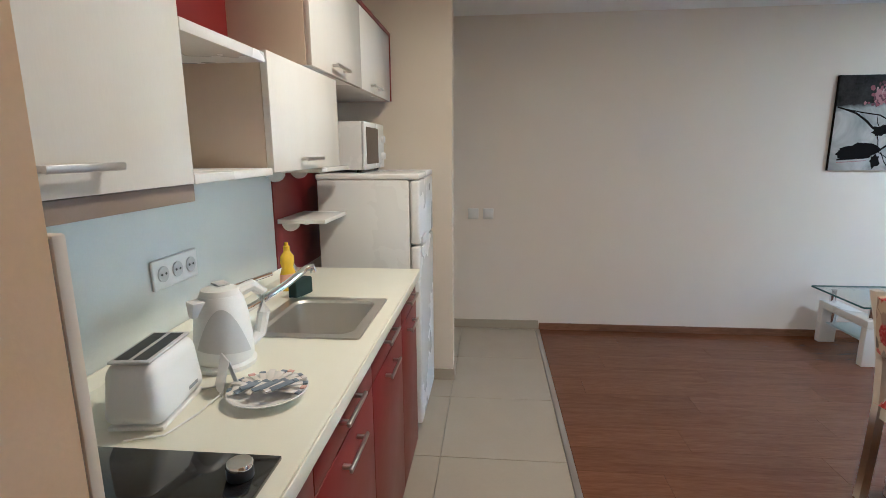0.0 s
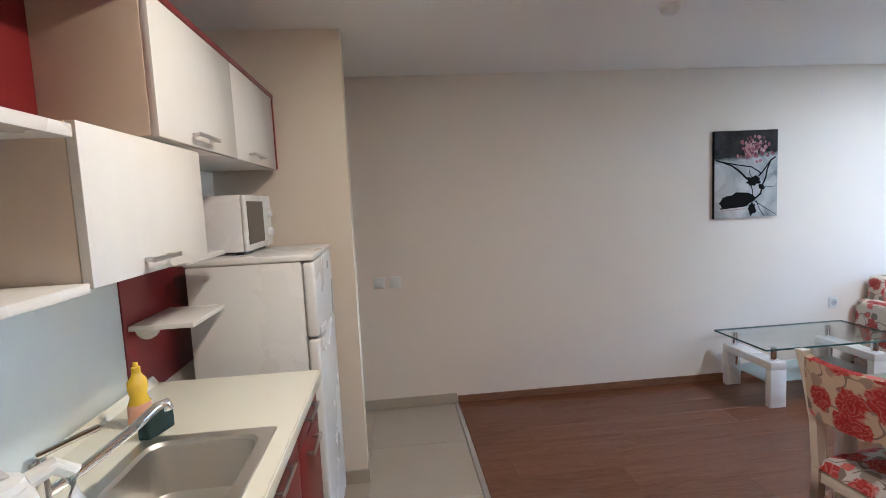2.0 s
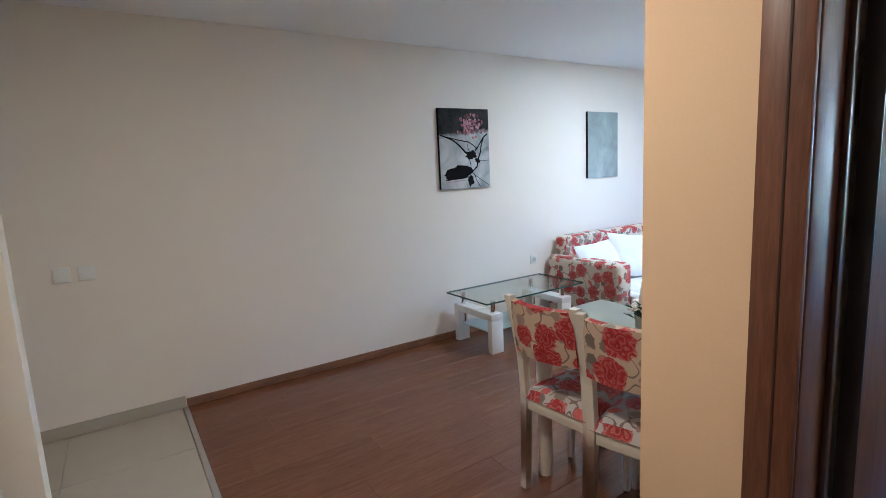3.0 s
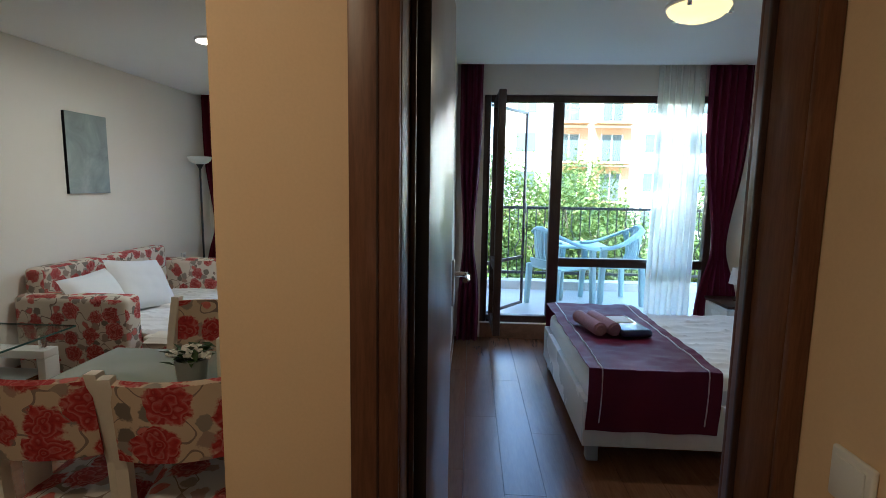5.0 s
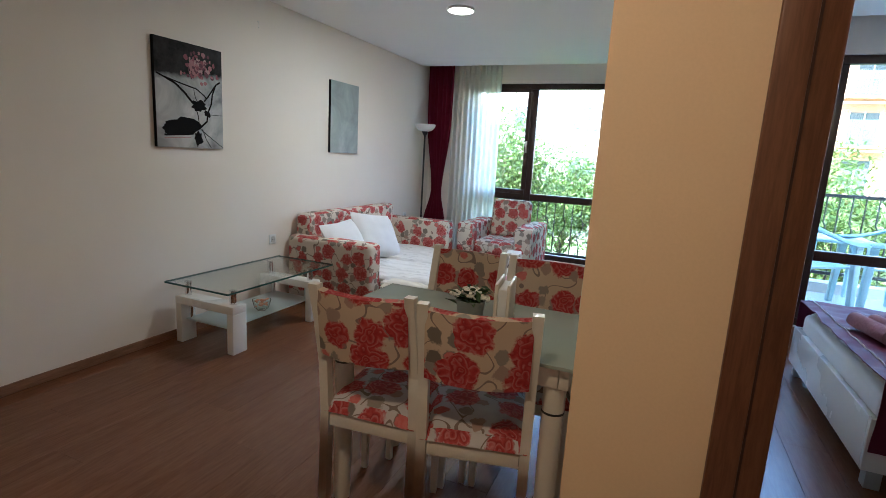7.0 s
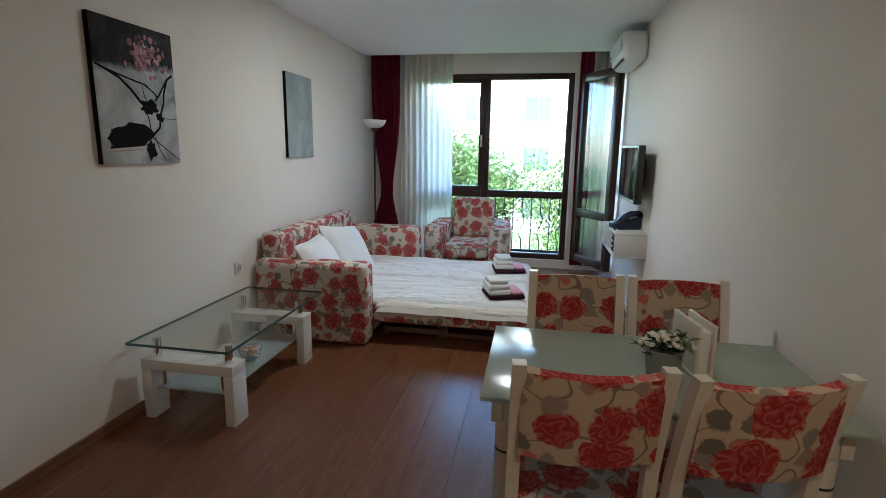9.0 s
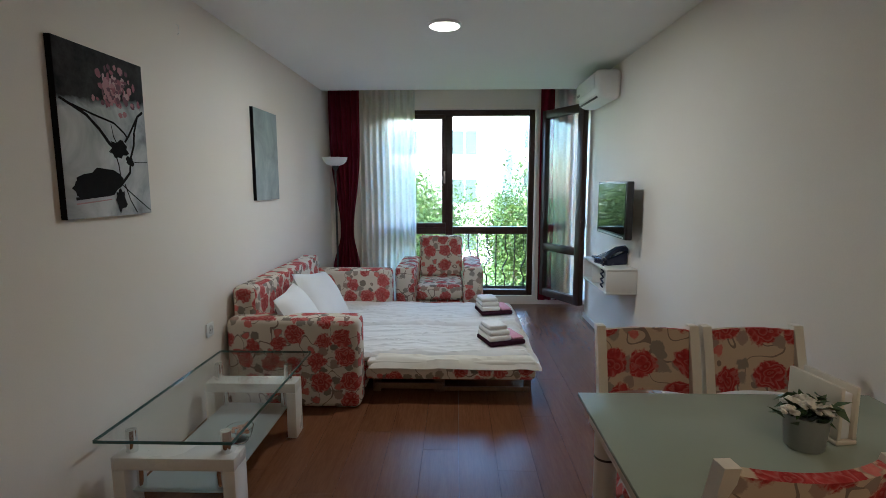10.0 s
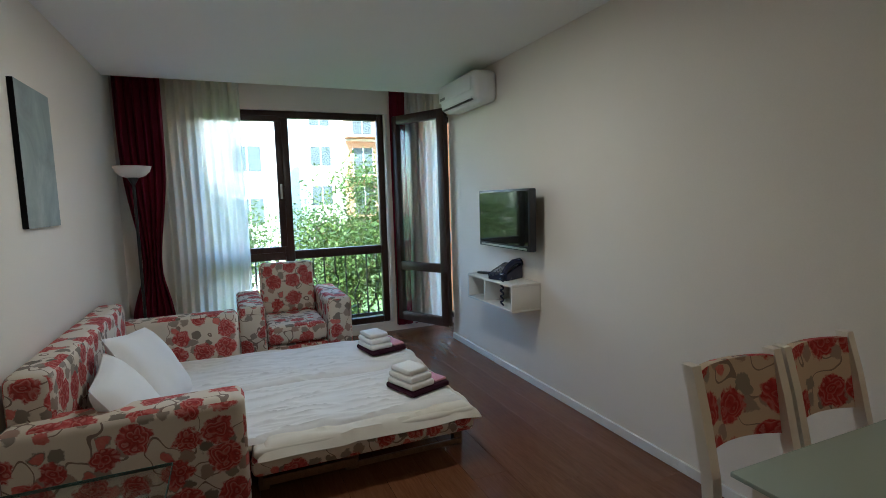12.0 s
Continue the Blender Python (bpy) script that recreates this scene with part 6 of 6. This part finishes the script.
# ---------------- trees and houses outside ----------------
def tree(x, y, h, spread, seed, label, leaves=13000, size=0.08, weep=0.0):
    rnd = random.Random(seed)
    t = thing("tree", label, "tree", (x, y, -3.5), 0, "trees outside the windows")
    bm = bmesh.new()
    rod(bm, (0, 0, 0), (0.1, 0.05, h * 0.55), 0.14, 0.07, 9)
    tips = []
    for k in range(13):
        a = k * 2.4
        z0 = h * (0.28 + 0.27 * k / 13)
        r = spread * rnd.uniform(0.55, 0.95) * (1.0 - 0.45 * k / 13)
        e = Vector((r * math.cos(a), r * math.sin(a), z0 + h * rnd.uniform(0.18, 0.42)))
        mid = Vector((e.x * 0.5, e.y * 0.5, z0 + (e.z - z0) * 0.65))
        pipe(bm, [(0.05, 0.02, z0), mid, e], 0.03, 5)
        tips += [e, mid]
    tips.append(Vector((0.1, 0, h * 0.92)))
    part("trunk", bm, BARK, t)
    verts, faces = [], []
    for i in range(leaves):
        c = tips[rnd.randrange(len(tips))]
        p = c + Vector((rnd.gauss(0, 1), rnd.gauss(0, 1), rnd.gauss(0, 0.8))) * spread * 0.20
        if weep:
            p.z -= abs(rnd.gauss(0, 1)) * weep
        q = Euler((rnd.uniform(-1.0, 1.0), rnd.uniform(-1.0, 1.0), rnd.uniform(0, 6.28))).to_matrix()
        s = size * rnd.uniform(0.6, 1.3)
        n = len(verts)
        lx = s * (1.5 if weep else 1.0)
        verts += [p + q @ Vector(w) for w in ((-lx, 0, 0), (0, s * 0.45, s * 0.12), (lx, 0, 0), (0, -s * 0.45, s * 0.12))]
        faces.append((n, n + 1, n + 2, n + 3))
    me = bpy.data.meshes.new("crown")
    me.from_pydata(verts, [], faces)
    me.materials.append(FOLIAGE)
    ob = new("crown", me)
    ob.parent = t
    tagged(ob, "", "", "", "stuff")
    return t


tree(12.2, 4.9, 6.1, 1.9, 1, "leafy green tree outside the living room window", 26000, 0.052)
tree(13.0, 0.85, 5.7, 1.8, 2, "leafy green tree outside the living room window", 24000, 0.052)
tree(11.5, -1.2, 5.5, 1.7, 3, "light green weeping willow outside the windows", 26000, 0.046, 0.7)
tree(12.5, 7.6, 5.5, 2.0, 4, "leafy green tree outside the living room window", 18000, 0.06)
tree(12.0, -4.4, 5.0, 1.9, 5, "leafy green tree below the bedroom balcony", 24000, 0.055)
tree(17.5, 4.2, 5.0, 2.3, 6, "leafy green tree in the garden", 18000, 0.07)
tree(16.0, -2.4, 5.6, 2.2, 7, "leafy green tree in the garden", 18000, 0.07)
tree(13.5, -8.0, 5.2, 2.2, 8, "leafy green tree in the garden", 12000, 0.08)
rnd = random.Random(30)
verts, faces = [], []
for i in range(16000):
    p = Vector((rnd.uniform(9.2, 10.6), rnd.uniform(-10, 10), -3.5 + 2.9 * rnd.random() ** 0.6 + 0.25 * math.sin(i)))
    q = Euler((rnd.uniform(-1, 1), rnd.uniform(-1, 1), rnd.uniform(0, 6.28))).to_matrix()
    k = rnd.uniform(0.04, 0.09)
    n = len(verts)
    verts += [p + q @ Vector(w) for w in ((-k, 0, 0), (0, k * 0.5, 0.01), (k, 0, 0), (0, -k * 0.5, 0.01))]
    faces.append((n, n + 1, n + 2, n + 3))
me = bpy.data.meshes.new("hedge")
me.from_pydata(verts, [], faces)
me.materials.append(HEDGELEAF_SHADED)
tagged(new("hedge", me), "dense green hedge below the windows", "hedge", "", "stuff")



def house(x, y0, y1, floors, mat, label, balconies, pitch=3.2, base=-3.5):
    """A block of flats whose front looks along -x."""
    h = floors * 2.9
    t = thing("apartment_building", label, "building", (x, y0, base))
    w = y1 - y0
    boxpart("wall", (0, 0, 0, 9, w, h), mat, t, 0.0)
    boxpart("roof", (-0.5, -0.4, h, 9.4, w + 0.4, h + 0.3), STONE, t, 0.02)
    if base > -3.5:
        boxpart("plinth", (-0.02, 0, -3.5 - base, 9, w, -0.002), STONE, t, 0.0)
    n = max(1, int(w / pitch))
    for f in range(floors):
        for k in range(n):
            yc = (k + 0.5) * w / n
            z = f * 2.9 + 0.9
            tall = k in balconies
            wh, z0 = (2.1, z - 0.8) if tall else (1.4, z)
            wb = boxpart("window", (-0.05, yc - 0.75, z0, -0.002, yc + 0.75, z0 + wh), FARGLASS, t, 0.0)
            for a in (-0.79, -0.03, 0.75):
                boxpart("frame_bar", (-0.08, yc + a, z0, -0.051, yc + a + 0.05, z0 + wh), PLASTIC, wb, 0)
            if tall:
                boxpart("recess_wall", (-0.03, yc - 1.45, f * 2.9 + 0.14, -0.0015, yc + 1.45, f * 2.9 + 2.7), PEACH, t, 0.0)
                b = boxpart("balcony", (-1.3, yc - 1.4, f * 2.9 - 0.02, -0.003, yc + 1.4, f * 2.9 + 0.14), PEACH, t, 0.01)
                for z2 in (0.2, 1.0):
                    boxpart("rail", (-1.28, yc - 1.38, f * 2.9 + z2, -1.25, yc + 1.38, f * 2.9 + z2 + 0.05), IRON, b, 0)
                for a in range(15):
                    boxpart("baluster", (-1.275, yc - 1.36 + a * 0.194, f * 2.9 + 0.25, -1.255, yc - 1.34 + a * 0.194, f * 2.9 + 1.0), IRON, b, 0)
    return t


house(32, 0.5, 22, 4, FACADE, "white apartment block with rows of windows", ())
house(40, -20.7, -1.5, 5, FACADE, "white apartment block with a recess of peach balconies", (3, 4), 3.15, -2.62)
house(42, -44, -22, 5, FACADE, "far white apartment block", ())
house(40, 23, 50, 5, FACADE, "far white apartment block", ())


# ---------------- floor pieces ----------------
def pieces(name, rects, mat, parent, thick, bevel):
    """One mesh per size, shared; each piece is an object of its own."""
    cache = {}
    for x0, y0, x1, y1, dz in rects:
        key = (round(x1 - x0, 3), round(y1 - y0, 3))
        if key not in cache:
            bm = bmesh.new()
            a, b = key[0] / 2, key[1] / 2
            box(bm, -a, -b, -thick, a, b, 0)
            top = [e for e in bm.edges if all(v.co.z > -0.0001 for v in e.verts)]
            bmesh.ops.bevel(bm, geom=top, offset=bevel, segments=1, affect="EDGES")
            cache[key] = finish(name, bm, mat, False)
        ob = new(name, cache[key])
        ob.location = ((x0 + x1) / 2, (y0 + y1) / 2, dz)
        ob.parent = parent


def plank_rects(x0, x1, y0, y1, w, length, seed):
    rnd = random.Random(seed)
    out = []
    y, row = y0, 0
    while y < y1 - 0.01:
        ye = min(y + w, y1)
        x = x0 - (row * 0.43 % 1.0) * length
        while x < x1 - 0.005:
            a, b = max(x, x0), min(x + length, x1)
            if b - a > 0.03:
                out.append((a + 0.0004, y + 0.0004, b - 0.0004, ye - 0.0004, rnd.uniform(-0.0004, 0.0)))
            x += length
        y = ye
        row += 1
    return out


lam = tagged(new("floor_laminate"), "brown wood-look laminate plank floor", "floor", "", "structure")
pieces("plank", plank_rects(0.797, 6.86, 1.42, NORTH, 0.193, 1.38, 1), LAMINATE, lam, 0.011, 0.0006)
pieces("plank", plank_rects(0.797, 1.70, 0.397, 1.42, 0.193, 1.38, 2), LAMINATE, lam, 0.011, 0.0006)
pieces("plank", plank_rects(6.31, 6.86, 1.05, 1.42, 0.193, 1.38, 4), LAMINATE, lam, 0.011, 0.0006)
lamb = tagged(new("floor_bedroom"), "dark brown wood-look laminate bedroom floor", "floor", "", "structure")
pieces("plank", plank_rects(1.70, 5.30, BSOUTH, 1.115, 0.193, 1.38, 3), LAMINATE, lamb, 0.011, 0.0006)
tl = tagged(new("floor_tiles"), "beige ceramic kitchen floor tiles with grey joints", "floor", "", "structure")
rects = []
S = 0.60
for i in range(4):
    for j in range(15):
        xa, ya = 0.763 - (i + 1) * S, NORTH - 0.012 - (j + 1) * S
        a, b = max(xa, -0.52), max(ya, -1.6)
        if xa + S - a > 0.03 and ya + S - b > 0.03:
            rects.append((a + 0.0015, b + 0.0015, xa + S - 0.0015, ya + S - 0.0015, 0.0))
pieces("tile", rects, TILE, tl, 0.011, 0.001)
